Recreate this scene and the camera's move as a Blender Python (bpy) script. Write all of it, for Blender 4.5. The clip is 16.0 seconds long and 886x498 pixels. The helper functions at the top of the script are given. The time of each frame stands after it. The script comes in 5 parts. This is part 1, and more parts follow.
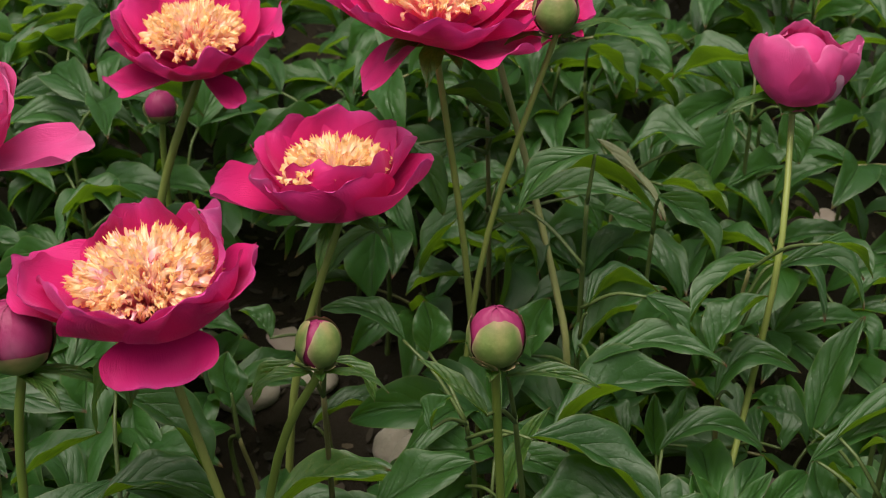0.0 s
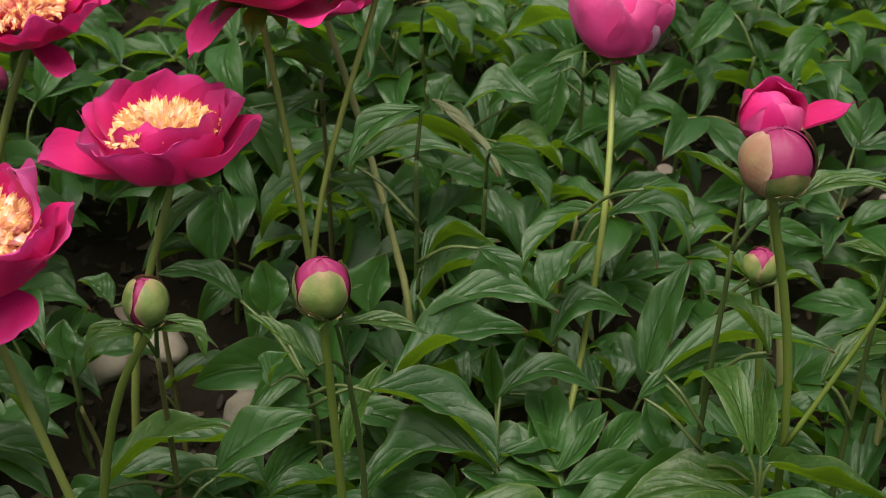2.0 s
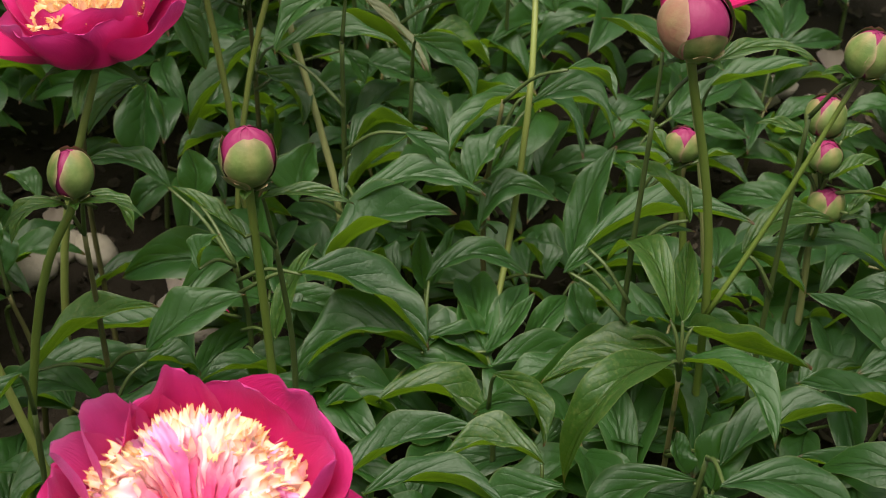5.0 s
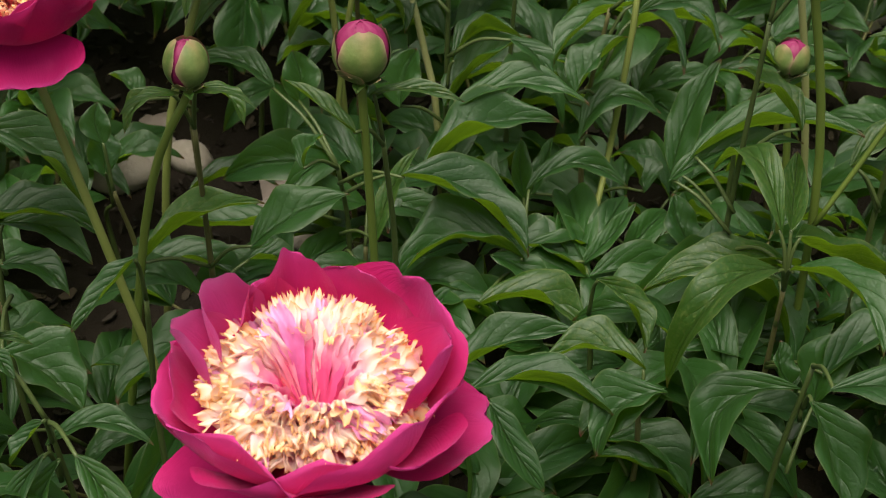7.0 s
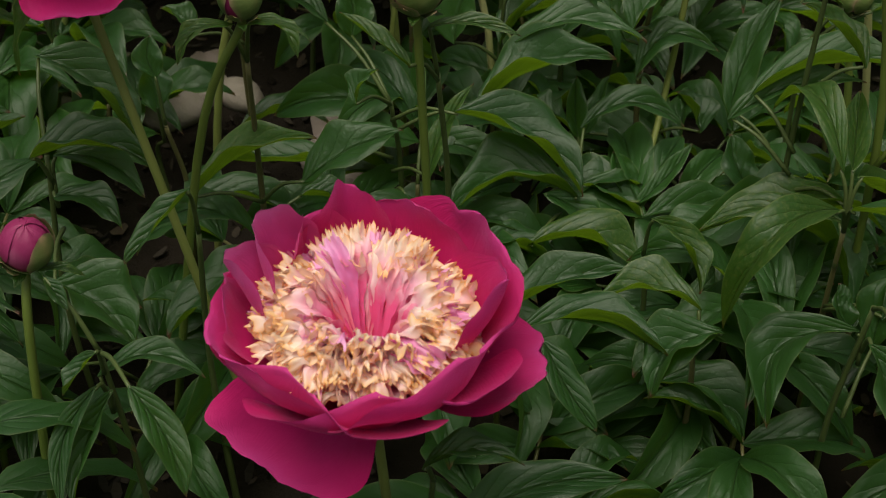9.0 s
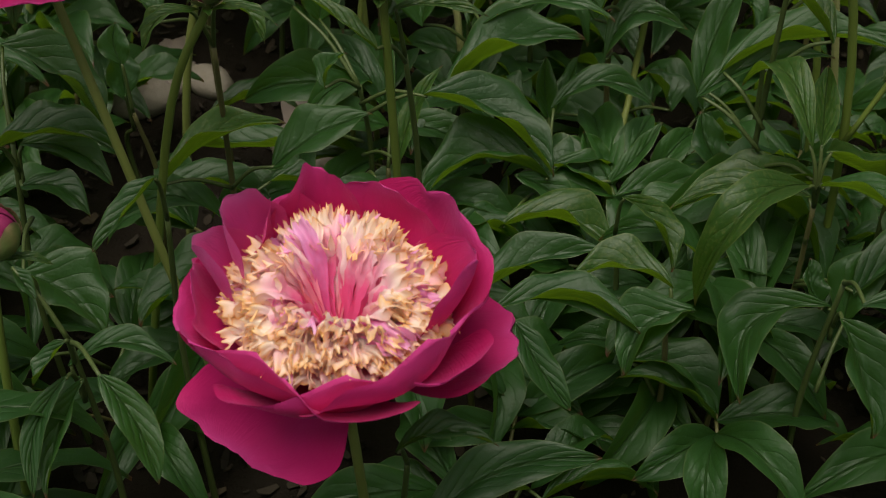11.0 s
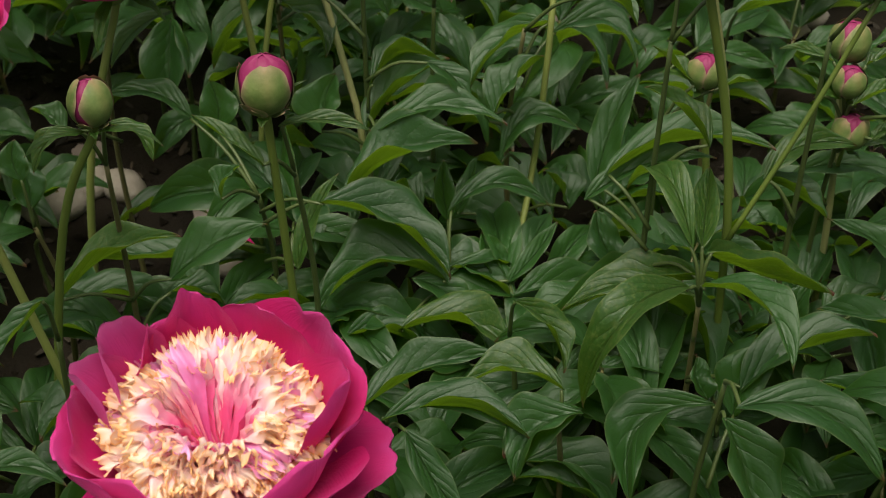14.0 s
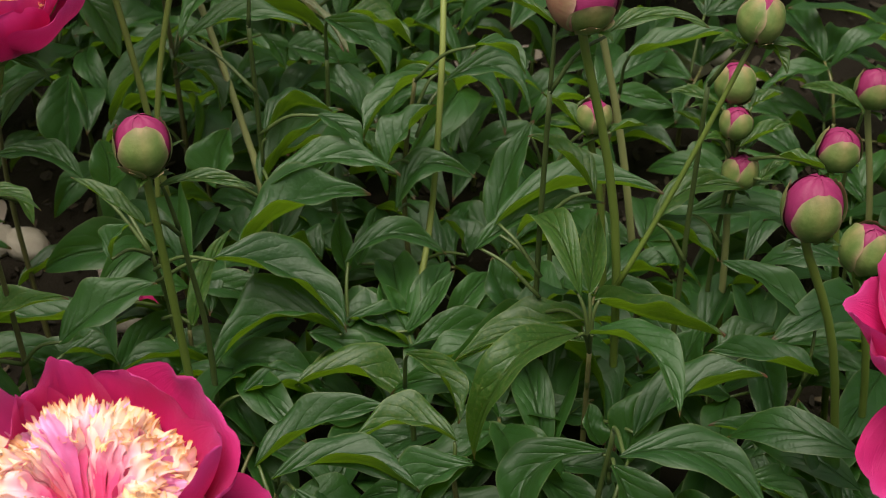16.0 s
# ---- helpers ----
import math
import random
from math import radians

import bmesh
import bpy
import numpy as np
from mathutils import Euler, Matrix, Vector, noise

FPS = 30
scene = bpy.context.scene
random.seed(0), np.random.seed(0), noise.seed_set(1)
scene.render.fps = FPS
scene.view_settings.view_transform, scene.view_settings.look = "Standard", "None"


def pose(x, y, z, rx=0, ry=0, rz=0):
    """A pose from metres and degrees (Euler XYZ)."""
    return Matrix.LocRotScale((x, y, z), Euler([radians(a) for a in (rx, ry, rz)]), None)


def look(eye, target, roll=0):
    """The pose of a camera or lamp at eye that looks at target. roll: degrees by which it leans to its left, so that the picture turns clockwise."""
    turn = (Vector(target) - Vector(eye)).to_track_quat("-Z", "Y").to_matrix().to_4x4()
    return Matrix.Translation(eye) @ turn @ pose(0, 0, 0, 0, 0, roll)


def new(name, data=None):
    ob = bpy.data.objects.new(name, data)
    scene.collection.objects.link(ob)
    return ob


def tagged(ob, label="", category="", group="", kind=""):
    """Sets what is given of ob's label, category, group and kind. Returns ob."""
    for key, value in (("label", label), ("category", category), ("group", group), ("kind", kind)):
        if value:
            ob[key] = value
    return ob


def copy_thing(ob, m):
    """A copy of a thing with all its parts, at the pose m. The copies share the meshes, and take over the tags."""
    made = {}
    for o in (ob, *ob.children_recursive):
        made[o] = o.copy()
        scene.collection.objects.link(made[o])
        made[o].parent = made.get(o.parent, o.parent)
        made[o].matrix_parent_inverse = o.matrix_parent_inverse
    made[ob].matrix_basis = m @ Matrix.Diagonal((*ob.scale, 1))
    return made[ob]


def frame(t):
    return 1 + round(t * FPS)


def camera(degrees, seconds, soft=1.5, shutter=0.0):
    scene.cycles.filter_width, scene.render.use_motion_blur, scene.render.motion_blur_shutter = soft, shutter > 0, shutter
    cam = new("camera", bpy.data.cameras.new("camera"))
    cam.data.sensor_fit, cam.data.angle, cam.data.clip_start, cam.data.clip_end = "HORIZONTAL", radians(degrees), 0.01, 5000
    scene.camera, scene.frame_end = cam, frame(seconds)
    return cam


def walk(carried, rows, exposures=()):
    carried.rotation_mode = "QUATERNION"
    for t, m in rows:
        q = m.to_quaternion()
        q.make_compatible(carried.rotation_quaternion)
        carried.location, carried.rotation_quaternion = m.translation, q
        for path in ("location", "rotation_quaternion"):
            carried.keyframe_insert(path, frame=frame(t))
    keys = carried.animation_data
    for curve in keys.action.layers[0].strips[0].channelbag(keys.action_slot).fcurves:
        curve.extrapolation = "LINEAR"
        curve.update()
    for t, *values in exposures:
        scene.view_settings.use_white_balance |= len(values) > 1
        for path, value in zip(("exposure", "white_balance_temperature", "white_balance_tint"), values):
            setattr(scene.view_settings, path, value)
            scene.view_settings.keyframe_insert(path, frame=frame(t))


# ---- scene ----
# camera and its way
cam = camera(34, 16.0, soft=1.0)
cam.data.dof.use_dof, cam.data.dof.focus_distance, cam.data.dof.aperture_fstop = True, 0.97, 17.0


def gaze(x, y, z, yaw, pitch, roll):
    """A camera pose from its place, its heading (to the left of +y), its tilt and its roll, in degrees."""
    a, b = radians(yaw), radians(pitch)
    ahead = Vector((-math.sin(a) * math.cos(b), math.cos(a) * math.cos(b), math.sin(b)))
    return look((x, y, z), Vector((x, y, z)) + ahead, roll)


PATH = [
    (0, 0.0002, 0.0001, 1.0001, 0.001, -35.990, -0.966),
    (0.5, 0.0068, -0.0096, 0.9968, -1.673, -36.109, -0.736),
    (1, 0.0173, -0.0149, 0.9978, -2.963, -36.090, -0.686),
    (1.5, 0.0266, -0.0240, 0.9941, -4.453, -36.401, -0.235),
    (2, 0.0359, -0.0280, 0.9927, -5.834, -36.669, 0.280),
    (2.5, 0.0475, -0.0348, 0.9917, -6.938, -36.916, 0.571),
    (3, 0.0562, -0.0399, 0.9855, -7.287, -37.287, 0.210),
    (3.5, 0.0610, -0.0476, 0.9795, -8.095, -37.709, 0.396),
    (6, 0.0173, -0.0798, 0.9398, -8.987, -39.264, 1.720),
    (6.5, 0.0103, -0.0826, 0.9354, -7.433, -39.981, 1.521),
    (7, 0.0066, -0.0855, 0.9316, -5.879, -40.783, 1.033),
    (7.5, 0.0118, -0.0868, 0.9313, -4.957, -41.226, 0.843),
    (8, 0.0081, -0.0836, 0.9291, -4.493, -41.547, 0.789),
    (8.5, 0.0009, -0.0821, 0.9220, -3.393, -42.367, 0.177),
    (11, 0.0061, -0.0824, 0.9151, -4.691, -43.409, -0.120),
    (11.5, 0.0036, -0.0815, 0.9164, -5.129, -43.468, 0.526),
    (12, 0.0086, -0.0822, 0.9207, -4.817, -42.838, -0.323),
    (12.5, 0.0187, -0.0824, 0.9282, -4.861, -42.148, -0.766),
    (13, 0.0353, -0.0825, 0.9334, -5.421, -41.578, -1.133),
    (13.5, 0.0457, -0.0794, 0.9374, -6.477, -41.282, -0.662),
    (14, 0.0527, -0.0817, 0.9465, -6.942, -40.681, -0.290),
    (14.5, 0.0625, -0.0812, 0.9505, -7.417, -40.227, -0.214),
    (15, 0.0702, -0.0840, 0.9513, -8.081, -39.785, -0.122),
    (15.5, 0.0835, -0.0833, 0.9525, -8.626, -39.357, -0.198),
    (16, 0.0966, -0.0787, 0.9536, -9.561, -39.258, -0.384),
]
EXPOSURES = [(0, 0.78), (1.5, 0.9), (3.5, 0.99), (7.0, 0.8), (7.6, 0.62), (8.7, 0.14), (11.0, 0.04), (12.6, 0.06), (13.9, 0.52), (16, 0.7)]
walk(cam, [(row[0], gaze(*row[1:])) for row in PATH], EXPOSURES)

# overcast daylight
world = bpy.data.worlds.new("overcast_sky")
scene.world = world
world.use_nodes = True
wn = world.node_tree.nodes
sky = wn.new("ShaderNodeTexSky")
sky.sky_type = "NISHITA"
sky.sun_disc = False
sky.sun_elevation, sky.sun_rotation = radians(79), radians(216)
sky.dust_density, sky.ozone_density, sky.air_density = 4.0, 1.0, 1.0
grey = wn.new("ShaderNodeHueSaturation")
grey.inputs["Saturation"].default_value = 0.25
world.node_tree.links.new(sky.outputs[0], grey.inputs["Color"])
world.node_tree.links.new(grey.outputs[0], wn["Background"].inputs["Color"])
wn["Background"].inputs["Strength"].default_value = 0.066
sun = new("sun", bpy.data.lights.new("sun", "SUN"))
sun.data.energy, sun.data.angle, sun.data.color = 2.9, radians(45), (1.0, 0.94, 0.77)
sun.matrix_basis = look((-0.4, -0.55, 3.4), (0, 0, 0))

# materials
def material(name, rough=0.6):
    m = bpy.data.materials.new(name)
    m.use_nodes = True
    n = m.node_tree.nodes
    n["Principled BSDF"].inputs["Roughness"].default_value = rough
    return m, n, m.node_tree.links, n["Principled BSDF"]


def mathop(n, l, op, a, b=None, c=None, clamp=False):
    k = n.new("ShaderNodeMath")
    k.operation, k.use_clamp = op, clamp
    for i, v in enumerate((a, b, c)):
        if v is None:
            continue
        if isinstance(v, (int, float)):
            k.inputs[i].default_value = v
        else:
            l.new(v, k.inputs[i])
    return k.outputs[0]


def mixed(n, l, fac, a, b, how="MIX"):
    k = n.new("ShaderNodeMix")
    k.data_type, k.blend_type = "RGBA", how
    for i, v in ((0, fac), (6, a), (7, b)):
        if isinstance(v, (int, float)):
            k.inputs[i].default_value = v
        elif isinstance(v, tuple):
            k.inputs[i].default_value = (*v, 1)
        else:
            l.new(v, k.inputs[i])
    return k.outputs[2]


def noise_tex(n, l, scale, detail=4.0, vector=None, rough=0.55):
    k = n.new("ShaderNodeTexNoise")
    k.inputs["Scale"].default_value, k.inputs["Detail"].default_value, k.inputs["Roughness"].default_value = scale, detail, rough
    if vector is not None:
        l.new(vector, k.inputs["Vector"])
    return k.outputs["Fac"]


def ramped(n, l, fac, stops):
    k = n.new("ShaderNodeValToRGB")
    while len(k.color_ramp.elements) < len(stops):
        k.color_ramp.elements.new(0.5)
    for e, (p, c) in zip(k.color_ramp.elements, stops):
        e.position, e.color = p, (*c, 1)
    l.new(fac, k.inputs[0])
    return k.outputs[0]


def bumped(n, l, bsdf, height, strength, distance):
    k = n.new("ShaderNodeBump")
    k.inputs["Strength"].default_value, k.inputs["Distance"].default_value = strength, distance
    l.new(height, k.inputs["Height"])
    l.new(k.outputs[0], bsdf.inputs["Normal"])


def translucent(m, n, l, bsdf, colour, share):
    """Lets a share of the light through a thin leaf or petal."""
    t, x = n.new("ShaderNodeBsdfTranslucent"), n.new("ShaderNodeMixShader")
    l.new(colour, t.inputs["Color"])
    x.inputs[0].default_value = share
    l.new(bsdf.outputs[0], x.inputs[1])
    l.new(t.outputs[0], x.inputs[2])
    l.new(x.outputs[0], n["Material Output"].inputs["Surface"])


def leaf_material(name, dark, light, vein, margin, rough=0.44, mottle=0.0, through_light=(0.19, 0.33, 0.008)):
    """A leaf blade: its colours, and the colour of the light that comes through it."""
    m, n, l, b = material(name, rough)
    uv = n.new("ShaderNodeSeparateXYZ")
    l.new(n.new("ShaderNodeTexCoord").outputs["UV"], uv.inputs[0])
    u, v = uv.outputs[0], uv.outputs[1]
    across = mathop(n, l, "ABSOLUTE", mathop(n, l, "SUBTRACT", u, 0.5))
    info = n.new("ShaderNodeObjectInfo")
    place = n.new("ShaderNodeTexCoord").outputs["Object"]
    blotch = noise_tex(n, l, 28, 3, place)
    fine = noise_tex(n, l, 240, 3, place)
    base = mixed(n, l, mathop(n, l, "MULTIPLY_ADD", info.outputs["Random"], 0.6, mathop(n, l, "MULTIPLY", blotch, 0.45)), dark, light)
    base = mixed(n, l, mathop(n, l, "MULTIPLY", fine, 0.12), base, dark)
    if mottle:
        fleck = mathop(n, l, "MULTIPLY", mathop(n, l, "SUBTRACT", noise_tex(n, l, 330, 4, place, 0.75), 0.5, clamp=True), 9.0, clamp=True)
        base = mixed(n, l, mathop(n, l, "MULTIPLY", fleck, mottle), base, (0.14, 0.18, 0.04))
    # midrib, and side veins that sweep forward from it
    rib = mathop(n, l, "SUBTRACT", 1.0, mathop(n, l, "MULTIPLY", across, 30), clamp=True)
    lean = mathop(n, l, "SIGN", mathop(n, l, "SUBTRACT", u, 0.5))
    sweep = mathop(n, l, "SUBTRACT", mathop(n, l, "MULTIPLY", v, 5.5), mathop(n, l, "MULTIPLY", mathop(n, l, "POWER", across, 0.8), 4.4))
    sweep = mathop(n, l, "ADD", mathop(n, l, "MULTIPLY_ADD", lean, 0.22, sweep), mathop(n, l, "MULTIPLY", blotch, 1.1))
    wave = mathop(n, l, "ABSOLUTE", mathop(n, l, "SUBTRACT", mathop(n, l, "FRACT", sweep), 0.5))
    side = mathop(n, l, "SUBTRACT", 1.0, mathop(n, l, "MULTIPLY", wave, 11), clamp=True)
    fade = mathop(n, l, "SUBTRACT", 1.0, mathop(n, l, "MULTIPLY", across, 1.9), clamp=True)
    side = mathop(n, l, "MULTIPLY", side, fade)
    veins = mathop(n, l, "MAXIMUM", mathop(n, l, "MULTIPLY", rib, 0.8), mathop(n, l, "MULTIPLY", side, 0.26))
    col = mixed(n, l, mathop(n, l, "MULTIPLY", veins, 0.5), base, vein)
    edge = mathop(n, l, "MULTIPLY", mathop(n, l, "SUBTRACT", across, 0.462, clamp=True), 26, clamp=True)
    col = mixed(n, l, mathop(n, l, "MULTIPLY", edge, 0.8), col, margin)
    end = mathop(n, l, "MULTIPLY", mathop(n, l, "SUBTRACT", v, 0.955, clamp=True), 24, clamp=True)
    col = mixed(n, l, end, col, (0.15, 0.04, 0.03))
    l.new(col, b.inputs["Base Color"])
    # the blade swells between its sunken veins
    net = n.new("ShaderNodeTexVoronoi")
    net.feature = "DISTANCE_TO_EDGE"
    net.inputs["Scale"].default_value = 260
    l.new(place, net.inputs["Vector"])
    cells = mathop(n, l, "MULTIPLY", net.outputs["Distance"], 3.0, clamp=True)
    swell = mathop(n, l, "MULTIPLY", mathop(n, l, "POWER", wave, 0.3), mathop(n, l, "MULTIPLY_ADD", fade, 0.85, 0.15))
    quilt = mathop(n, l, "MULTIPLY_ADD", rib, -1.1, mathop(n, l, "MULTIPLY_ADD", cells, 0.07, mathop(n, l, "MULTIPLY_ADD", noise_tex(n, l, 55, 3, place), 0.9, mathop(n, l, "MULTIPLY", swell, 0.85))))
    bumped(n, l, b, quilt, 0.8, 0.0017)
    l.new(mathop(n, l, "MULTIPLY_ADD", blotch, 0.2, rough - 0.06), b.inputs["Roughness"])
    b.inputs["Specular IOR Level"].default_value = 0.62
    glow = mixed(n, l, 0.85, col, through_light)
    glow = mixed(n, l, mathop(n, l, "MULTIPLY", veins, 0.35), glow, dark)
    translucent(m, n, l, b, glow, 0.45)
    return m


LEAF = leaf_material("peony_leaf", (0.010, 0.048, 0.009), (0.031, 0.106, 0.017), (0.0595, 0.105, 0.028), (0.105, 0.147, 0.049))
LEAF_PALE = leaf_material("peony_leaf_pale", (0.016, 0.060, 0.007), (0.040, 0.112, 0.012), (0.091, 0.15, 0.035), (0.14, 0.18, 0.045), mottle=0.5)
LEAF_FADED = leaf_material("peony_leaf_faded", (0.133, 0.154, 0.07), (0.21, 0.224, 0.119), (0.266, 0.273, 0.168), (0.21, 0.182, 0.091), through_light=(0.28, 0.266, 0.112))


def stem_material(name, low, high):
    m, n, l, b = material(name, 0.5)
    place = n.new("ShaderNodeTexCoord").outputs["Object"]
    k = n.new("ShaderNodeMapping")
    k.inputs["Scale"].default_value = (1, 1, 0.12)
    l.new(place, k.inputs[0])
    streak = noise_tex(n, l, 420, 3, k.outputs[0])
    blot = noise_tex(n, l, 18, 3, place)
    col = mixed(n, l, blot, low, high)
    col = mixed(n, l, mathop(n, l, "MULTIPLY", streak, 0.35), col, (0.14, 0.18, 0.05))
    l.new(col, b.inputs["Base Color"])
    bumped(n, l, b, streak, 0.35, 0.0006)
    return m


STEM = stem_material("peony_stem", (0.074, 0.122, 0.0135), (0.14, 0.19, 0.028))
# yellower copy of the stem, brightened in colour for stems that catch the light
STEM_LIT = stem_material("peony_stem_yellowish_lit", (0.15, 0.195, 0.0375), (0.255, 0.2775, 0.075))
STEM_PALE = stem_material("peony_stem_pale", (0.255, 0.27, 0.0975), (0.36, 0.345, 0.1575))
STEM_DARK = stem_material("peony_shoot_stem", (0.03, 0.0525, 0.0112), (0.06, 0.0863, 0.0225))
STEM_RED = stem_material("peony_stem_reddish", (0.075, 0.0675, 0.0263), (0.12, 0.0975, 0.0375))


def petal_material(name, deep, bright, rim, rough=0.5):
    m, n, l, b = material(name, rough)
    uv = n.new("ShaderNodeTexCoord").outputs["UV"]
    k = n.new("ShaderNodeMapping")
    k.inputs["Scale"].default_value = (30, 1.2, 1)
    l.new(uv, k.inputs[0])
    streak = noise_tex(n, l, 3.0, 4, k.outputs[0])
    sep = n.new("ShaderNodeSeparateXYZ")
    l.new(uv, sep.inputs[0])
    info = n.new("ShaderNodeObjectInfo")
    soft = noise_tex(n, l, 30, 2, n.new("ShaderNodeTexCoord").outputs["Object"])
    col = mixed(n, l, mathop(n, l, "MULTIPLY_ADD", info.outputs["Random"], 0.35, mathop(n, l, "MULTIPLY", soft, 0.65)), deep, bright)
    col = mixed(n, l, mathop(n, l, "MULTIPLY", streak, 0.30), col, deep)
    # fades to the rim colour, which on fresh petals includes their lilac highlights
    col = mixed(n, l, mathop(n, l, "MULTIPLY", mathop(n, l, "POWER", sep.outputs[1], 4), 0.6), col, rim)
    l.new(col, b.inputs["Base Color"])
    b.inputs["Specular IOR Level"].default_value = 0.3
    b.inputs["Specular Tint"].default_value = (1.0, 0.55, 0.9, 1)
    b.inputs["Sheen Weight"].default_value, b.inputs["Sheen Roughness"].default_value = 0.2, 0.4
    b.inputs["Sheen Tint"].default_value = (1.0, 0.42, 0.85, 1)
    crease = noise_tex(n, l, 75, 4, n.new("ShaderNodeTexCoord").outputs["Object"])
    bumped(n, l, b, mathop(n, l, "MULTIPLY_ADD", crease, 1.8, streak), 0.5, 0.0013)
    translucent(m, n, l, b, col, 0.3)
    return m


PETAL = petal_material("magenta_petal", (0.49, 0.006, 0.094), (0.70, 0.018, 0.200), (0.76, 0.10, 0.44))
PETAL_LILAC = petal_material("lilac_petal", (0.56, 0.016, 0.18), (0.73, 0.066, 0.33), (0.7396, 0.2236, 0.5332))
PETAL_PINK = petal_material("pink_petal", (0.60, 0.03, 0.19), (0.72, 0.10, 0.33), (0.78, 0.24, 0.48))
PETAL_BLUSH = petal_material("blush_petal", (0.66, 0.32, 0.48), (0.78, 0.52, 0.64), (0.82, 0.6, 0.7))


def ribbon_material(name, foot, middle, top, gold=0.6):
    m, n, l, b = material(name, 0.55)
    uv = n.new("ShaderNodeSeparateXYZ")
    l.new(n.new("ShaderNodeTexCoord").outputs["UV"], uv.inputs[0])
    info = n.new("ShaderNodeObjectInfo")
    soft = noise_tex(n, l, 9, 3, n.new("ShaderNodeTexCoord").outputs["Object"])
    v = mathop(n, l, "ADD", uv.outputs[1], mathop(n, l, "MULTIPLY_ADD", info.outputs["Random"], 0.3, -0.15))
    v = mathop(n, l, "ADD", v, mathop(n, l, "MULTIPLY_ADD", soft, 0.3, -0.15))
    col = ramped(n, l, v, [(0.3, foot), (0.64, middle), (0.9, top)])
    # the frayed rims are a deeper yellow
    across = mathop(n, l, "MULTIPLY", mathop(n, l, "ABSOLUTE", mathop(n, l, "SUBTRACT", uv.outputs[0], 0.5)), 2.0)
    rim = mathop(n, l, "MAXIMUM", mathop(n, l, "MULTIPLY", mathop(n, l, "POWER", across, 6), mathop(n, l, "POWER", uv.outputs[1], 4)), mathop(n, l, "POWER", uv.outputs[1], 10))
    col = mixed(n, l, mathop(n, l, "MULTIPLY", rim, gold), col, (1.0, 0.57, 0.14))
    l.new(col, b.inputs["Base Color"])
    bumped(n, l, b, soft, 0.3, 0.0008)
    translucent(m, n, l, b, col, 0.36)
    return m


RIBBON = ribbon_material("cream_ribbon", (0.94, 0.27, 0.34), (1.0, 0.77, 0.63), (1.0, 0.82, 0.52), 0.9)
RIBBON_PALE = ribbon_material("ivory_ribbon", (0.94, 0.34, 0.48), (1.0, 0.84, 0.87), (1.0, 0.92, 0.82), 1.0)
RIBBON_PINK = ribbon_material("blush_ribbon", (0.88, 0.13, 0.36), (1.0, 0.62, 0.76), (1.0, 0.88, 0.82), 0.95)
RIBBON_LILAC = ribbon_material("lilac_ribbon", (0.80, 0.12, 0.38), (0.88, 0.30, 0.66), (0.92, 0.46, 0.80), 0.1)


def skin_material(name, low, high, blush):
    m, n, l, b = material(name, 0.58)
    place = n.new("ShaderNodeTexCoord").outputs["Object"]
    a, c = noise_tex(n, l, 60, 4, place), noise_tex(n, l, 22, 2, place)
    col = mixed(n, l, a, low, high)
    col = mixed(n, l, mathop(n, l, "MULTIPLY", mathop(n, l, "SUBTRACT", c, 0.52, clamp=True), 3.0, clamp=True), col, blush)
    k = n.new("ShaderNodeMapping")
    k.inputs["Scale"].default_value = (1, 1, 0.15)
    l.new(place, k.inputs[0])
    fold = noise_tex(n, l, 330, 3, k.outputs[0])
    col = mixed(n, l, mathop(n, l, "MULTIPLY", fold, 0.5), col, low)
    l.new(col, b.inputs["Base Color"])
    bumped(n, l, b, mathop(n, l, "ADD", a, fold), 0.5, 0.0009)
    b.inputs["Specular IOR Level"].default_value = 0.35
    return m


SEPAL = skin_material("green_sepal", (0.1275, 0.18, 0.0413), (0.195, 0.2475, 0.075), (0.225, 0.15, 0.0675))
BUD_PINK = skin_material("bud_petal", (0.19, 0.008, 0.062), (0.28, 0.028, 0.115), (0.40, 0.15, 0.24))


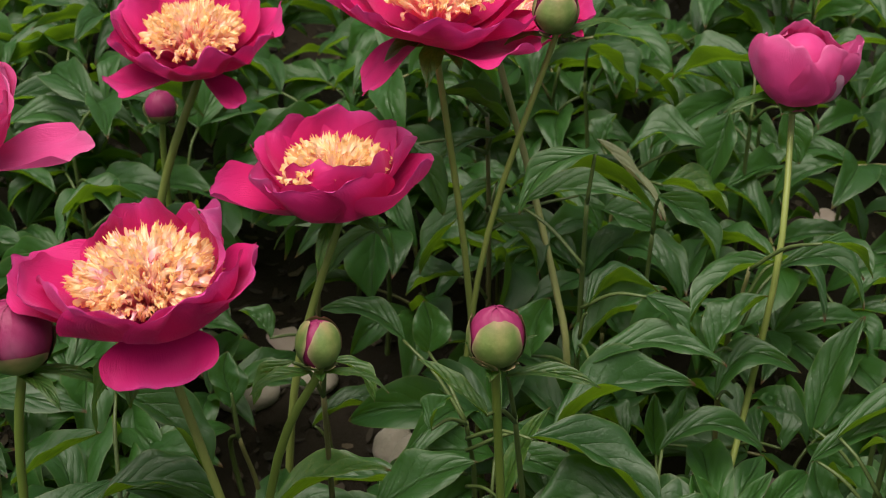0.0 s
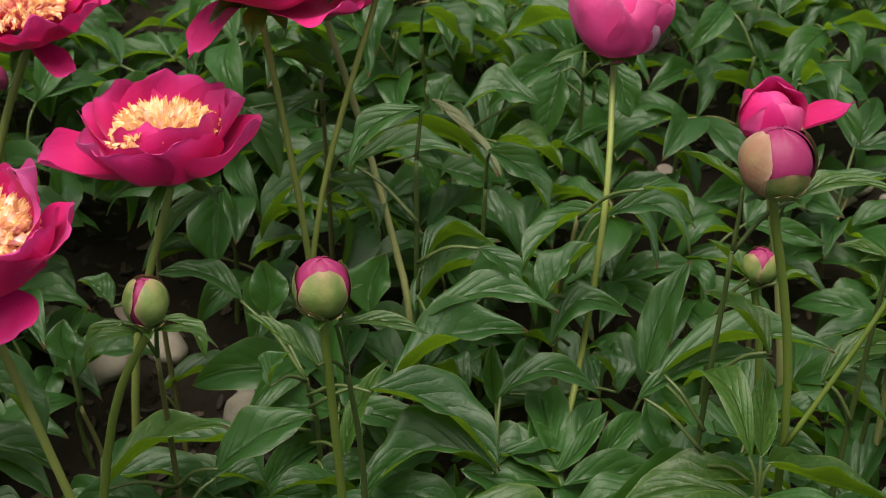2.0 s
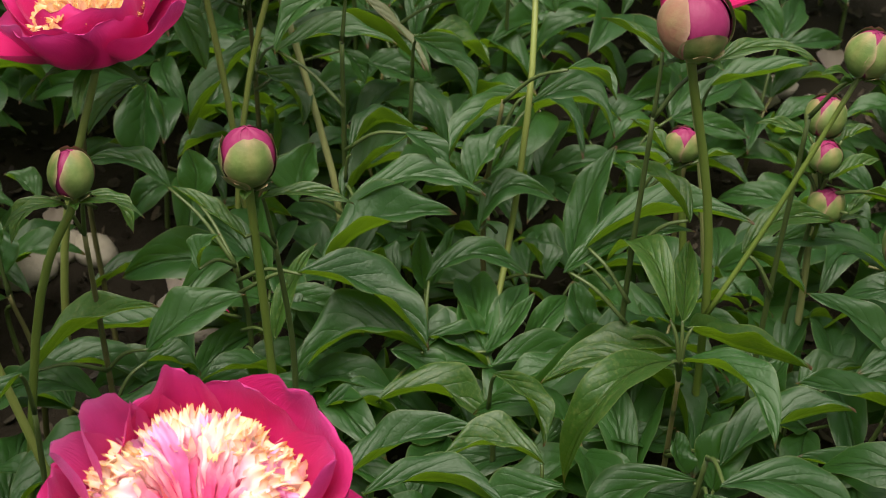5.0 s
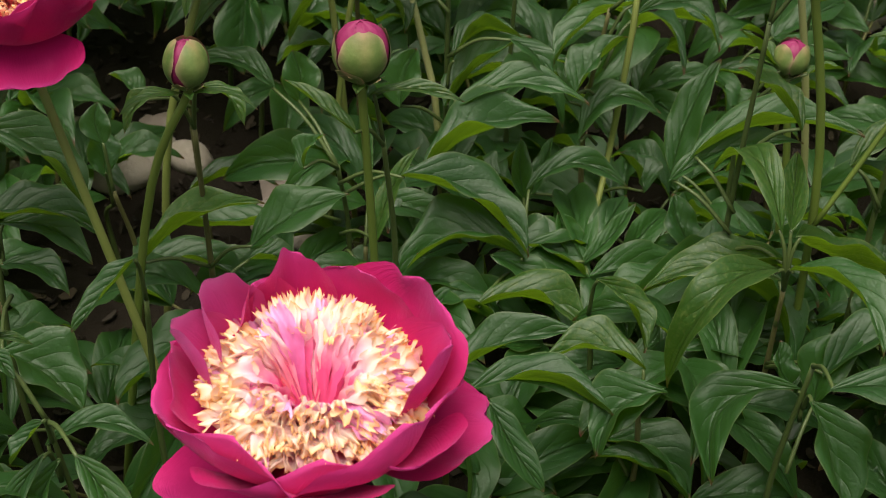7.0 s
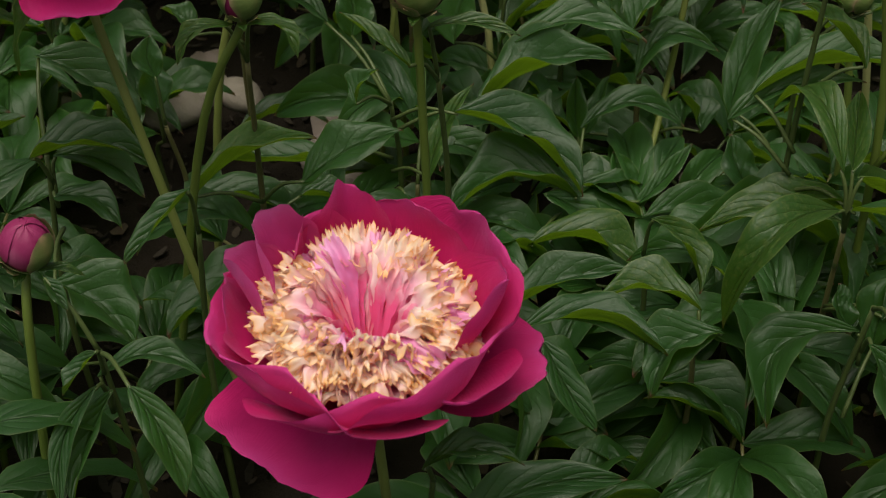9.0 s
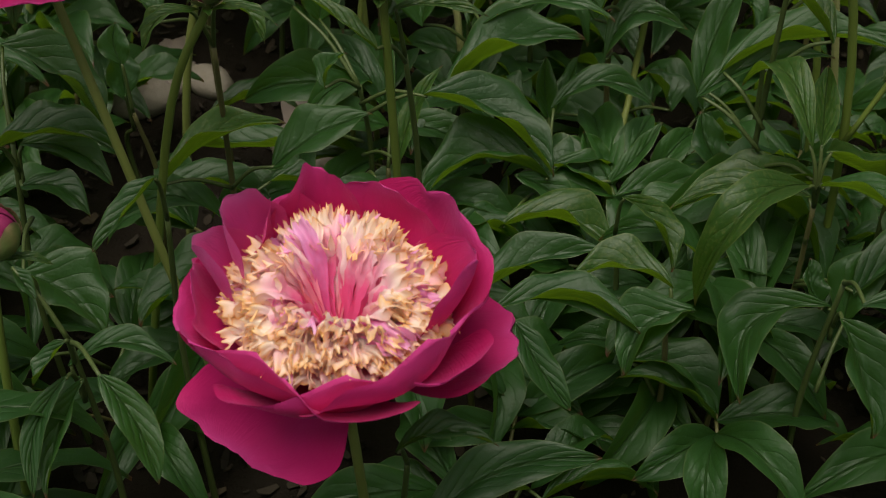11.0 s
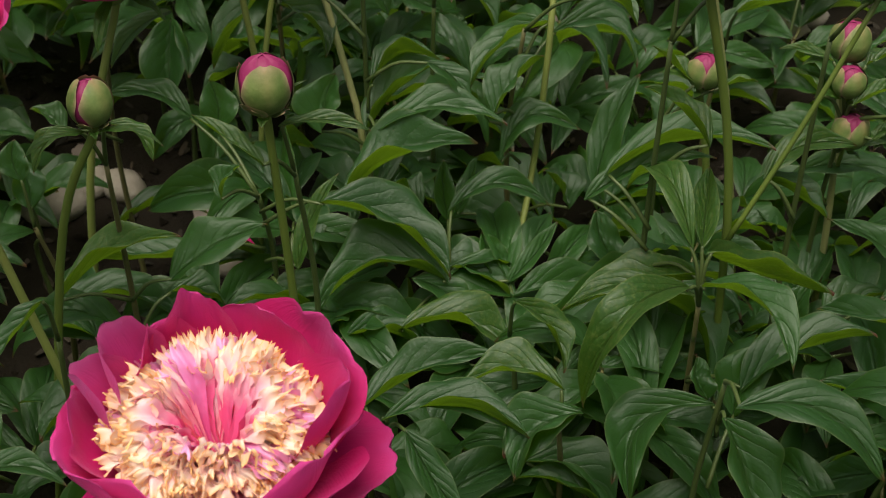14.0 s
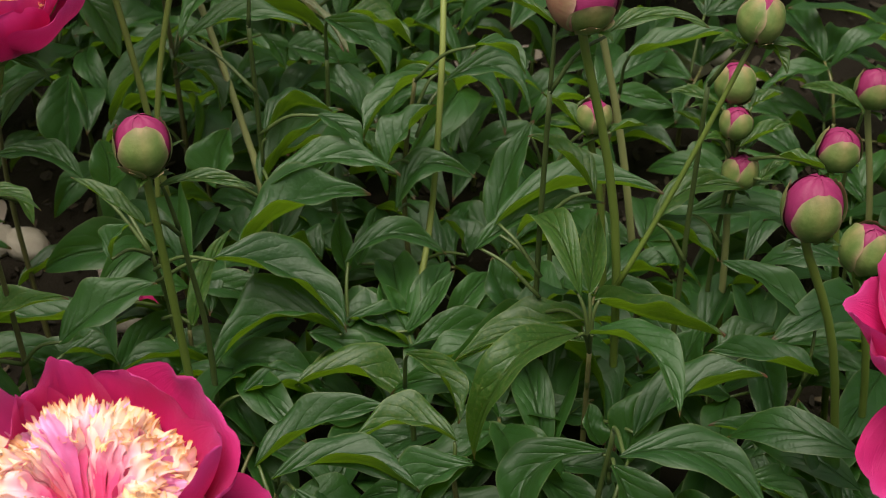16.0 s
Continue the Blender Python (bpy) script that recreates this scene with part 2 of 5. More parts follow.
def sepal_material(name, low, high, rim, foot_colour=(0.05, 0.09, 0.02)):
    """The skin of a bud's sepal, blushing towards its thin rim."""
    m, n, l, b = material(name, 0.56)
    place = n.new("ShaderNodeTexCoord").outputs["Object"]
    uv = n.new("ShaderNodeSeparateXYZ")
    l.new(n.new("ShaderNodeTexCoord").outputs["UV"], uv.inputs[0])
    across = mathop(n, l, "MULTIPLY", mathop(n, l, "ABSOLUTE", mathop(n, l, "SUBTRACT", uv.outputs[0], 0.5)), 2.0)
    a, c = noise_tex(n, l, 95, 5, place), noise_tex(n, l, 420, 4, place)
    patch = mathop(n, l, "MULTIPLY_ADD", a, 3.0, -1.0, clamp=True)
    col = mixed(n, l, patch, low, high)
    col = mixed(n, l, mathop(n, l, "MULTIPLY", c, 0.7), col, low)
    out = mathop(n, l, "MAXIMUM", mathop(n, l, "POWER", across, 7), mathop(n, l, "POWER", uv.outputs[1], 10))
    out = mathop(n, l, "MULTIPLY", out, mathop(n, l, "MULTIPLY_ADD", a, 1.4, 0.1), clamp=True)
    col = mixed(n, l, out, col, rim)
    spot = mathop(n, l, "MULTIPLY", mathop(n, l, "SUBTRACT", mathop(n, l, "POWER", uv.outputs[1], 2), across), 1.2, clamp=True)
    col = mixed(n, l, mathop(n, l, "MULTIPLY", mathop(n, l, "MULTIPLY", spot, a), 0.5), col, (0.34, 0.16, 0.08))
    # darker green towards the foot of the sepal
    foot = mathop(n, l, "SUBTRACT", 1.0, mathop(n, l, "MULTIPLY", uv.outputs[1], 1.6), clamp=True)
    col = mixed(n, l, mathop(n, l, "MULTIPLY", foot, 0.6), col, foot_colour)
    l.new(col, b.inputs["Base Color"])
    bumped(n, l, b, mathop(n, l, "MULTIPLY_ADD", c, 0.4, a), 0.5, 0.0012)
    translucent(m, n, l, b, col, 0.1)
    return m


SEPAL_BUD = sepal_material("bud_sepal", (0.09, 0.155, 0.028), (0.20, 0.27, 0.075), (0.42, 0.27, 0.18))
SEPAL_PEACH = sepal_material("peach_sepal", (0.27, 0.12, 0.08), (0.27, 0.22, 0.10), (0.45, 0.27, 0.21), (0.34, 0.10, 0.08))


def soil_material():
    m, n, l, b = material("bed_soil", 0.95)
    place = n.new("ShaderNodeTexCoord").outputs["Object"]
    a, c = noise_tex(n, l, 9, 6, place), noise_tex(n, l, 120, 6, place, 0.7)
    # dark soil browns, deepened all over with the shade under the leaves
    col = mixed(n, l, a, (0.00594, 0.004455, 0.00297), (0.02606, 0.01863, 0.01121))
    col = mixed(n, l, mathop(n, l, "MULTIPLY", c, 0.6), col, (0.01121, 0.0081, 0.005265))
    l.new(col, b.inputs["Base Color"])
    bumped(n, l, b, c, 0.8, 0.01)
    b.inputs["Specular IOR Level"].default_value = 0.2
    return m


SOIL = soil_material()


PETAL_FALLEN = petal_material("fallen_petal", (0.315, 0.255, 0.225), (0.465, 0.405, 0.3525), (0.375, 0.315, 0.255), 0.7)



def stone_material():
    m, n, l, b = material("pale_stone", 0.85)
    place = n.new("ShaderNodeTexCoord").outputs["Object"]
    a, c = noise_tex(n, l, 40, 5, place), noise_tex(n, l, 260, 4, place)
    col = mixed(n, l, a, (0.18, 0.15, 0.12), (0.39, 0.345, 0.3))
    col = mixed(n, l, mathop(n, l, "MULTIPLY", c, 0.35), col, (0.15, 0.1275, 0.0975))
    l.new(col, b.inputs["Base Color"])
    bumped(n, l, b, c, 0.5, 0.002)
    return m


STONE = stone_material()


def mulch_material():
    m, n, l, b = material("dry_litter", 0.9)
    g = n.new("ShaderNodeNewGeometry")
    # litter browns, likewise darkened for the shade between the plants
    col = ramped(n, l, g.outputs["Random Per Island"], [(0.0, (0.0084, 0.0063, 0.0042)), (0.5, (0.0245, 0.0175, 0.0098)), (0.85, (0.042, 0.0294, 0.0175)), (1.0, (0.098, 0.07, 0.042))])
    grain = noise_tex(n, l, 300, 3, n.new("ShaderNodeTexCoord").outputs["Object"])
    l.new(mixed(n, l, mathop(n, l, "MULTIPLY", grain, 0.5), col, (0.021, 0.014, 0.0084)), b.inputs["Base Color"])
    bumped(n, l, b, grain, 0.5, 0.001)
    return m


MULCH = mulch_material()
# building blocks
def world_of(ob):
    return (world_of(ob.parent) if ob.parent else Matrix()) @ ob.matrix_basis


def hang(ob, parent, m):
    """Puts ob under parent so that it stands at the world pose m."""
    ob.parent = parent
    ob.matrix_basis = world_of(parent).inverted() @ m
    return ob


def mesh_of(name, bm, mat):
    me = bpy.data.meshes.new(name)
    for f in bm.faces:
        f.smooth = True
    bm.to_mesh(me)
    bm.free()
    me.materials.append(mat)
    return me


def part(name, bm, mat, parent, label="", m=None):
    ob = new(name, mesh_of(name, bm, mat))
    hang(ob, parent, m if m is not None else Matrix())
    return tagged(ob, label) if label else ob


def thing(name, at, label, category, group="", kind=""):
    ob = new(name)
    ob.empty_display_size = 0.02
    ob.matrix_basis = Matrix.Translation(at)
    return tagged(ob, label, category, group, kind)


def sheet(nu, nv, point):
    """A grid of faces over u in -1..1 and v in 0..1 with its uv map."""
    bm = bmesh.new()
    uv = bm.loops.layers.uv.new("uv")
    grid = [[bm.verts.new(point(2 * i / nu - 1, j / nv)) for i in range(nu + 1)] for j in range(nv + 1)]
    for j in range(nv):
        for i in range(nu):
            f = bm.faces.new((grid[j][i], grid[j][i + 1], grid[j + 1][i + 1], grid[j + 1][i]))
            for loop, (a, c) in zip(f.loops, ((i, j), (i + 1, j), (i + 1, j + 1), (i, j + 1))):
                loop[uv].uv = (a / nu, c / nv)
    return bm


def smooth_line(points, n):
    """n + 1 points along a smooth curve through the given ones."""
    p = [Vector(q) for q in points]
    p = [2 * p[0] - p[1]] + p + [2 * p[-1] - p[-2]]
    out = []
    for k in range(n + 1):
        s = k / n * (len(p) - 3)
        i = min(int(s), len(p) - 4)
        t = s - i
        a, b, c, d = p[i : i + 4]
        out.append(0.5 * (2 * b + (c - a) * t + (2 * a - 5 * b + 4 * c - d) * t**2 + (3 * b - a - 3 * c + d) * t**3))
    return out


def tube(points, radii, n=14, sides=8):
    """A closed tapering tube along a smooth curve."""
    line = smooth_line(points, n)
    bm = bmesh.new()
    rings = []
    for k, q in enumerate(line):
        ahead = (line[min(k + 1, n)] - line[max(k - 1, 0)]).normalized()
        x = ahead.orthogonal().normalized() if k == 0 else (x - ahead * x.dot(ahead)).normalized()
        y = ahead.cross(x)
        s = k / n * (len(radii) - 1)
        i = min(int(s), len(radii) - 2)
        r = radii[i] + (radii[i + 1] - radii[i]) * (s - i)
        rings.append([bm.verts.new(q + r * (math.cos(a) * x + math.sin(a) * y)) for a in [math.tau * j / sides for j in range(sides)]])
    for a, b in zip(rings, rings[1:]):
        for j in range(sides):
            bm.faces.new((a[j], a[(j + 1) % sides], b[(j + 1) % sides], b[j]))
    bm.faces.new(rings[0][::-1])
    bm.faces.new(rings[-1])
    return bm


def leaf_bm(length, width, arch=0.12, fold=0.25, droop=0.0, twist=0.0, bend=0.0, seed=0, nu=8, nv=16):
    """A lance-shaped leaflet from the origin along +y, its face up: arch lifts its middle, droop bends its end down, fold raises its
    two halves from the midrib, twist turns it about its length, bend swings it sideways."""
    r = random.Random(seed)
    ph, ph2, am = r.uniform(0, 6), r.uniform(0, 6), r.uniform(0.5, 1.3)

    def point(u, v):
        w = 0.5 * width * (math.sin(math.pi * min(1, v**0.92)) ** 0.78 * (1 - 0.16 * v) + 0.02 * (1 - v))
        side = w * u
        up = fold * abs(side) - 0.34 * fold * side * side / max(0.5 * width, 1e-4) - 0.016 * width * math.exp(-((u / 0.10) ** 2))
        up += am * 0.13 * width * abs(u) ** 2 * math.sin(8 * v + ph + (1.9 if u > 0 else 0)) * math.sin(math.pi * v)
        up += 0.02 * width * math.sin(14 * v + 5 * u + ph2) * (1 - u * u) * math.sin(math.pi * v)
        up += 0.04 * width * math.sin(19 * v + ph2 + 2 * u) * abs(u) ** 3 - 0.03 * width * max(0.0, abs(u) - 0.8) ** 2 / 0.04
        a = twist * (v - 0.3)
        x, z = side * math.cos(a) - up * math.sin(a), side * math.sin(a) + up * math.cos(a)
        x += bend * length * math.sin(math.pi * v)
        z += length * (4 * arch * v * (1 - v)) - droop * length * v**3 + droop * length * v
        return Vector((x, v * length, z))

    return sheet(nu, nv, point)


def along(base, tip, roll=0.0):
    """The pose that lays +y from base to tip, with +z up as far as it can be, rolled about y by degrees."""
    y = (Vector(tip) - Vector(base)).normalized()
    x = y.cross(Vector((0, 0, 1)))
    x = x.normalized() if x.length > 1e-3 else Vector((1, 0, 0))
    m = Matrix((x, y, x.cross(y))).transposed().to_4x4()
    return Matrix.Translation(base) @ m @ pose(0, 0, 0, 0, roll, 0)


def leaf(parent, base, tip, width, arch=0.12, roll=0.0, fold=0.92, mat=None, twist=0.0, bend=0.0, label=""):
    """One leaflet from base to tip, in the world."""
    n = leaf.count = leaf.count + 1
    length = (Vector(tip) - Vector(base)).length
    steep = n % 5 in (1, 3, 4)
    bm = leaf_bm(length, width * (1.3 if steep else 1.12), arch, fold * (1.55 if steep else 0.75 + 0.1 * (n * 7 % 6)), 0.0, twist or ((n * 37) % 11 - 5) * 0.13, bend, n, 12, 26)
    petiole(parent, base, tip)
    return part("leaf", bm, mat or LEAF, parent, label, along(base, tip, roll * (-0.5 if steep else 0.5)))


leaf.count = 0


def stalk(parent, points, r0, r1, mat=None, name="stem", n=16):
    return part(name, tube(points, (r0, r1), n), mat or STEM, parent)


def petal_bm(length, width, low, high, cup=0.35, ruffle=0.05, notch=0.035, seed=0, r0=0.008, nu=22, nv=24, side=0.0, dome=0.06):
    """A broad petal from the flower's axis outward along +x: low and high are its elevations at foot and rim, in degrees."""
    r = random.Random(seed)
    ph, ph2 = r.uniform(0, 6), r.uniform(0, 6)
    line, q = [], Vector((r0, 0, 0))

    def rise(v):
        s = min(1.0, v / 0.62)
        return radians(low + (high - low) * (s * s * (3 - 2 * s) * 0.85 + 0.15 * v))

    for k in range(101):
        line.append(q.copy())
        e = rise(k / 100)
        q += Vector((math.cos(e), 0, math.sin(e))) * (length / 100)
    square = 2.5 + 1.7 * min(1.0, max(0.0, width / length - 1.0) / 0.4)

    def point(u, v):
        v = 1 - (1 - v) ** 1.7
        k = min(int(round(v * 100)), 100)
        e = rise(v)
        if v > 0.6:
            w = 1.06 * math.sqrt(max(0.0, 1 - 0.985 * ((v - 0.6) / 0.4) ** square))
        else:
            w = 0.2 + 0.86 * math.sin(math.pi / 2 * v / 0.6) ** 1.15
        w *= 0.5 * width
        inward = Vector((-math.sin(e), 0, math.cos(e)))
        s = w * u / (0.5 * width)
        # hollow like a spoon, with soft waves and a loose rim
        n = 1.3 * cup * 0.5 * width * s * s * (1 - 0.4 * v * v) + 0.005 * width * math.sin(11 * s + ph + 2 * v) * v + 0.035 * width * math.sin(4.5 * s - ph2 + 4 * v) * v
        n += 2.0 * ruffle * width * v**3 * (math.sin(4.5 * s + ph) * 0.6 + 0.3 * math.sin(10 * s + ph2)) * (0.3 + abs(s))
        n += 0.006 * width * v**5 * math.sin(15 * s + ph) + 0.02 * width * abs(u) ** 4 * math.sin(11 * v + ph2) * v
        n += 0.07 * length * max(0.0, v - 0.7) ** 2 / 0.09 * (1 + math.sin(3 * s + ph2))
        p = line[k] + inward * n + Vector((0, w * u + side * length * v * v, 0))
        rim = -dome * abs(s) ** 2.2 - notch * math.exp(-((s - 0.4 * math.sin(ph)) / 0.13) ** 2) + 0.014 * math.sin(9 * s + ph2) + 0.009 * math.sin(19 * s + ph) - 0.5 * notch * math.exp(-((s + 0.5 * math.cos(ph2)) / 0.07) ** 2) + 0.35 * ruffle * math.sin(6 * s + ph)
        p += Vector((math.cos(e), 0, math.sin(e))) * length * v**4 * rim
        return p

    return sheet(nu, nv, point)


def ribbon_bm(width, curl, seed):
    """A petaloid of unit length along +z: narrow at its foot, its blunt end frilled and rolling over towards -x."""
    r = random.Random(seed)
    ph, ph2, tw, top = r.uniform(0, 6), r.uniform(0, 6), r.uniform(-0.7, 0.7), r.uniform(0.6, 0.8)
    nv = 18
    line, q = [], Vector((0, 0, 0))
    for k in range(101):
        line.append((q.copy(), curl * max(0.0, k / 100 - top) ** 1.2 * 3.6))
        e = line[-1][1]
        q += Vector((-math.sin(e), 0, math.cos(e))) / 100

    def point(u, v):
        v = 1 - (1 - v) ** 1.5
        q, e = line[int(round(v * 100))]
        w = 0.5 * width * (0.36 + 0.64 * min(1, max(0, (v - 0.1) / 0.65)) ** 1.1) * (1 - 0.2 * max(0.0, (v - 0.9) / 0.1) ** 2)
        w *= 1 + 0.16 * math.sin(17 * v + ph) * v + 0.16 * math.sin(31 * v + ph2 + 2 * u) * v * v
        n = 0.8 * w * u * u * (1 - 0.8 * v) + 0.26 * width * u * abs(u) * math.sin(22 * v + ph2) * v * v + 0.12 * width * math.sin(9 * v + 3 * u + ph) * v
        n += 0.2 * width * math.sin(6 * u + ph2) * v**6
        a = tw * v
        x, y = n * math.cos(a) - w * u * math.sin(a), n * math.sin(a) + w * u * math.cos(a)
        frill = (0.13 * math.sin(8 * u + ph) + 0.13 * math.sin(17 * u + ph2)) * width * v**9 - 0.12 * width * u * u * v**8
        return q + Vector((x * math.cos(e) - frill * math.sin(e), y + 0.03 * math.sin(6 * v + ph), x * math.sin(e) + frill * math.cos(e)))

    return sheet(18, nv, point)


def up_along(axis, spin=0.0):
    z = Vector(axis).normalized()
    x = (Vector((1, 0, 0)) - z * z.x).normalized()
    return Matrix((x, z.cross(x), z)).transposed().to_4x4() @ pose(0, 0, 0, 0, 0, spin)


RIBBONS = {}


def ribbons(parent, m, count, radius, height, mats, seed, hole=0.3, low=1.6, wide=1.0):
    """A dome of crumpled petaloids about the axis of the pose m, from the hole in its middle down to its skirt (radians from the axis)."""
    r = random.Random(seed)
    for mat in set(mats):
        if mat.name not in RIBBONS:
            RIBBONS[mat.name] = [mesh_of("petaloid", ribbon_bm(0.17 + 0.03 * (k % 4), 0.5 + 0.4 * (k % 5), k + 3), mat) for k in range(18)]
    for k in range(count):
        c = math.cos(hole) + (math.cos(low) - math.cos(hole)) * (k + 0.5) / count
        th = math.acos(c) + r.uniform(-0.06, 0.06)
        a = k * 2.39996 + r.uniform(-0.25, 0.25)
        far = r.uniform(0.86, 1.06)
        tip = Vector((radius * math.sin(th) * math.cos(a), radius * math.sin(th) * math.sin(a), 0.026 + (height - 0.026) * math.cos(th))) * far
        foot = Vector((tip.x * 0.16, tip.y * 0.16, 0.010))
        way = tip - foot
        z = way.normalized()
        out = Vector((math.cos(a), math.sin(a), 0.35))
        x = -(out - z * out.dot(z)).normalized()
        if r.random() < 0.12:
            x = -x
        spot = Matrix((x, z.cross(x), z)).transposed().to_4x4()
        spot = Matrix.Translation(foot) @ spot @ pose(0, 0, 0, 0, 0, r.uniform(-32, 32))
        n = way.length
        ob = new("petaloid", r.choice(RIBBONS[r.choice(mats).name]))
        hang(ob, parent, m @ spot @ Matrix.Diagonal((n * (0.5 + 0.5 * wide), n * wide, n, 1)))


def calyx_bm(radius):
    """The green receptacle under a flower, a shallow cup round the axis."""
    bm = bmesh.new()
    rings = []
    for k, (q, z) in enumerate(((0.22, -0.9), (0.45, -0.75), (0.9, -0.35), (1.0, -0.05), (0.7, 0.1), (0.1, 0.15))):
        rings.append([bm.verts.new((radius * q * math.cos(a), radius * q * math.sin(a), radius * z)) for a in [math.tau * j / 12 for j in range(12)]])
    for a, b in zip(rings, rings[1:]):
        for j in range(12):
            bm.faces.new((a[j], a[(j + 1) % 12], b[(j + 1) % 12], b[j]))
    bm.faces.new(rings[0][::-1])
    bm.faces.new(rings[-1])
    return bm


def flower(parent, at, axis, petals, spin=0.0, mat=None, calyx=0.014, label="magenta bloom on a green calyx"):
    """A bloom: its calyx with a petal for each row of turn, length, width, low, high, cup, and perhaps ruffle, sideways bend, material."""
    m = Matrix.Translation(at) @ up_along(axis, spin)
    head = part("flower", calyx_bm(calyx), SEPAL, parent, label, m)
    for turn, length, width, low, high, cup, *rest in petals:
        flower.count += 1
        ruffle, side, own = (rest + [0.06, 0.0, None][len(rest):])[:3]
        bm = petal_bm(length, width, low, high, cup, ruffle, seed=flower.count, side=side)
        part("petal", bm, own or mat or PETAL, head, "", m @ pose(0, 0, 0, 0, 0, turn) @ pose(0, 0, 0.0006 * (flower.count % 7)))
    return head, m


flower.count = 0


def bracts(parent, m, rows, mat=None):
    """Narrow leafy sepals below a bloom: turn, length, width and elevation of each."""
    for turn, length, width, lift in rows:
        leaf.count += 1
        bm = leaf_bm(length, width, 0.06, 0.3, 0.25, 0.2, 0.0, leaf.count, 6, 10)
        part("bract", bm, mat or LEAF_PALE, parent, "", m @ pose(0, 0, 0, 0, 0, turn - 90) @ pose(0, 0.004, -0.004, lift))


def egg(radius, tall, seed, swirl=0.03):
    """A closed bud of overlapping petals: a ball drawn out along z with a few spiral folds."""
    bm = bmesh.new()
    bmesh.ops.create_uvsphere(bm, u_segments=28, v_segments=18, radius=1)
    for v in bm.verts:
        a, h = math.atan2(v.co.y, v.co.x), v.co.z
        fold = 1 + swirl * ((a / math.tau * 3 + 0.35 * h + seed * 0.37) % 1.0 - 0.5) * (0.4 + 0.6 * max(h, 0))
        v.co = Vector((v.co.x * radius * fold, v.co.y * radius * fold, h * radius * tall * (1 + 0.04 * max(h, 0))))
    return bm


def sepal_bm(radius, tall, reach, spread, seed=0, flare=0.05, wrinkle=0.0):
    """A rounded shell of a sepal on the skin of a bud, from its foot upward: reach and spread in degrees."""
    rr = random.Random(seed)
    ph = rr.uniform(0, 6)

    def point(u, v):
        s = math.sin(math.pi / 2 * min(1, (v + 0.12) / 0.75)) if v < 0.63 else math.sqrt(max(0, 1 - ((v - 0.63) / 0.385) ** 2.2))
        a = radians(spread) * u * s * (1 + 0.07 * math.sin(7 * v + ph + u) + 0.04 * math.sin(19 * v + 2 * ph))
        p = radians(-88 + (reach + 88) * v)
        lift = 1.04 + flare * abs(u) ** 3 * v + 0.03 * max(0.0, v - 0.8) / 0.2 * flare / 0.05 + 0.014 * math.sin(5 * v + 3 * u + ph)
        lift += wrinkle * v * (math.sin(7 * u + 5 * v + ph) + 0.6 * math.sin(15 * u - 4 * v + 2 * ph))
        return Vector((math.cos(p) * math.cos(a), math.cos(p) * math.sin(a), math.sin(p) * tall)) * radius * lift

    return sheet(10, 14, point)


def bud(parent, at, axis, radius, tall=1.08, sepals=((0, 25, 62), (120, 20, 60), (240, 30, 60)), spin=0.0, leafy=(), mat=None, green=None):
    """A closed bud on the end of a stem: a pink ball with sepals (turn, reach, spread) and leafy bracts."""
    m = Matrix.Translation(at) @ up_along(axis, spin)
    bud.count += 1
    ball = part("bud", egg(radius * 0.945, tall, bud.count), mat or BUD_PINK, parent, "round pink bud in green sepals", m)
    for k, (turn, reach, spread, *own) in enumerate(sepals):
        part("sepal", sepal_bm(radius * (1 + 0.012 * k), tall, reach, spread, k), own[0] if own else green or SEPAL_BUD, ball, "", m @ pose(0, 0, 0, 0, 0, turn))
    for k in range(2):
        part("sepal", sepal_bm(radius * (1.05 + 0.03 * k), tall, -28 - 14 * k, 30, 20 + k), green or SEPAL_BUD, ball, "", m @ pose(0, 0, 0, 0, 0, 215 + 95 * k + 17 * bud.count))
    for k in range(3):
        part("petal", sepal_bm(radius * (0.945 + 0.008 * k), tall, 84 + 5 * k, 60 - 6 * k, 9 + k + bud.count, 0.02, 0.02), mat or BUD_PINK, ball, "", m @ pose(0, 0, 0, 0, 0, 40 + 125 * k + 31 * bud.count))
    foot = m @ Matrix.Translation((0, 0, -radius * tall))
    bracts(ball, foot, leafy)
    if not leafy and radius < 0.0176:
        bracts(ball, foot, [(190 + 165 * k + 29 * (bud.count % 4), radius * (2.3 - 0.3 * k), radius * 0.55, 16 - 14 * k) for k in range(2)])
    bracts(ball, foot, [(235 + 110 * k + 23 * (bud.count % 5), radius * (0.95 - 0.15 * k), radius * 0.5, 10 - 12 * k) for k in range(3)])
    return m @ Vector((0, 0, -radius * tall))


bud.count = 0

# the ground: one sheet of soil, lumpy in the bed and flat to the horizon
def ground_height(x, y):
    near = max(0.0, 1 - max(abs(x - 0.2) / 3.0, abs(y - 1.0) / 3.0))
    return near * (0.05 * noise.noise((x * 2.1, y * 2.1, 3)) + 0.018 * noise.noise((x * 9, y * 9, 1)) + 0.007 * noise.noise((x * 34, y * 34, 5)))


def ground():
    xs = [-80, -30, -12, -5] + [-1.6 + 0.03 * k for k in range(118)] + [3, 6, 14, 32, 80]
    ys = [-80, -30, -10, -3] + [-0.6 + 0.03 * k for k in range(112)] + [4, 7, 14, 32, 80]
    bm = bmesh.new()
    grid = [[bm.verts.new((x, y, ground_height(x, y))) for x in xs] for y in ys]
    for a, b in zip(grid, grid[1:]):
        for i in range(len(xs) - 1):
            bm.faces.new((a[i], a[i + 1], b[i + 1], b[i]))
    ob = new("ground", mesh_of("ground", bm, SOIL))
    tagged(ob, "dark crumbly garden soil of the flower bed, its colour deepened for leaf shade", "soil", kind="structure")


ground()

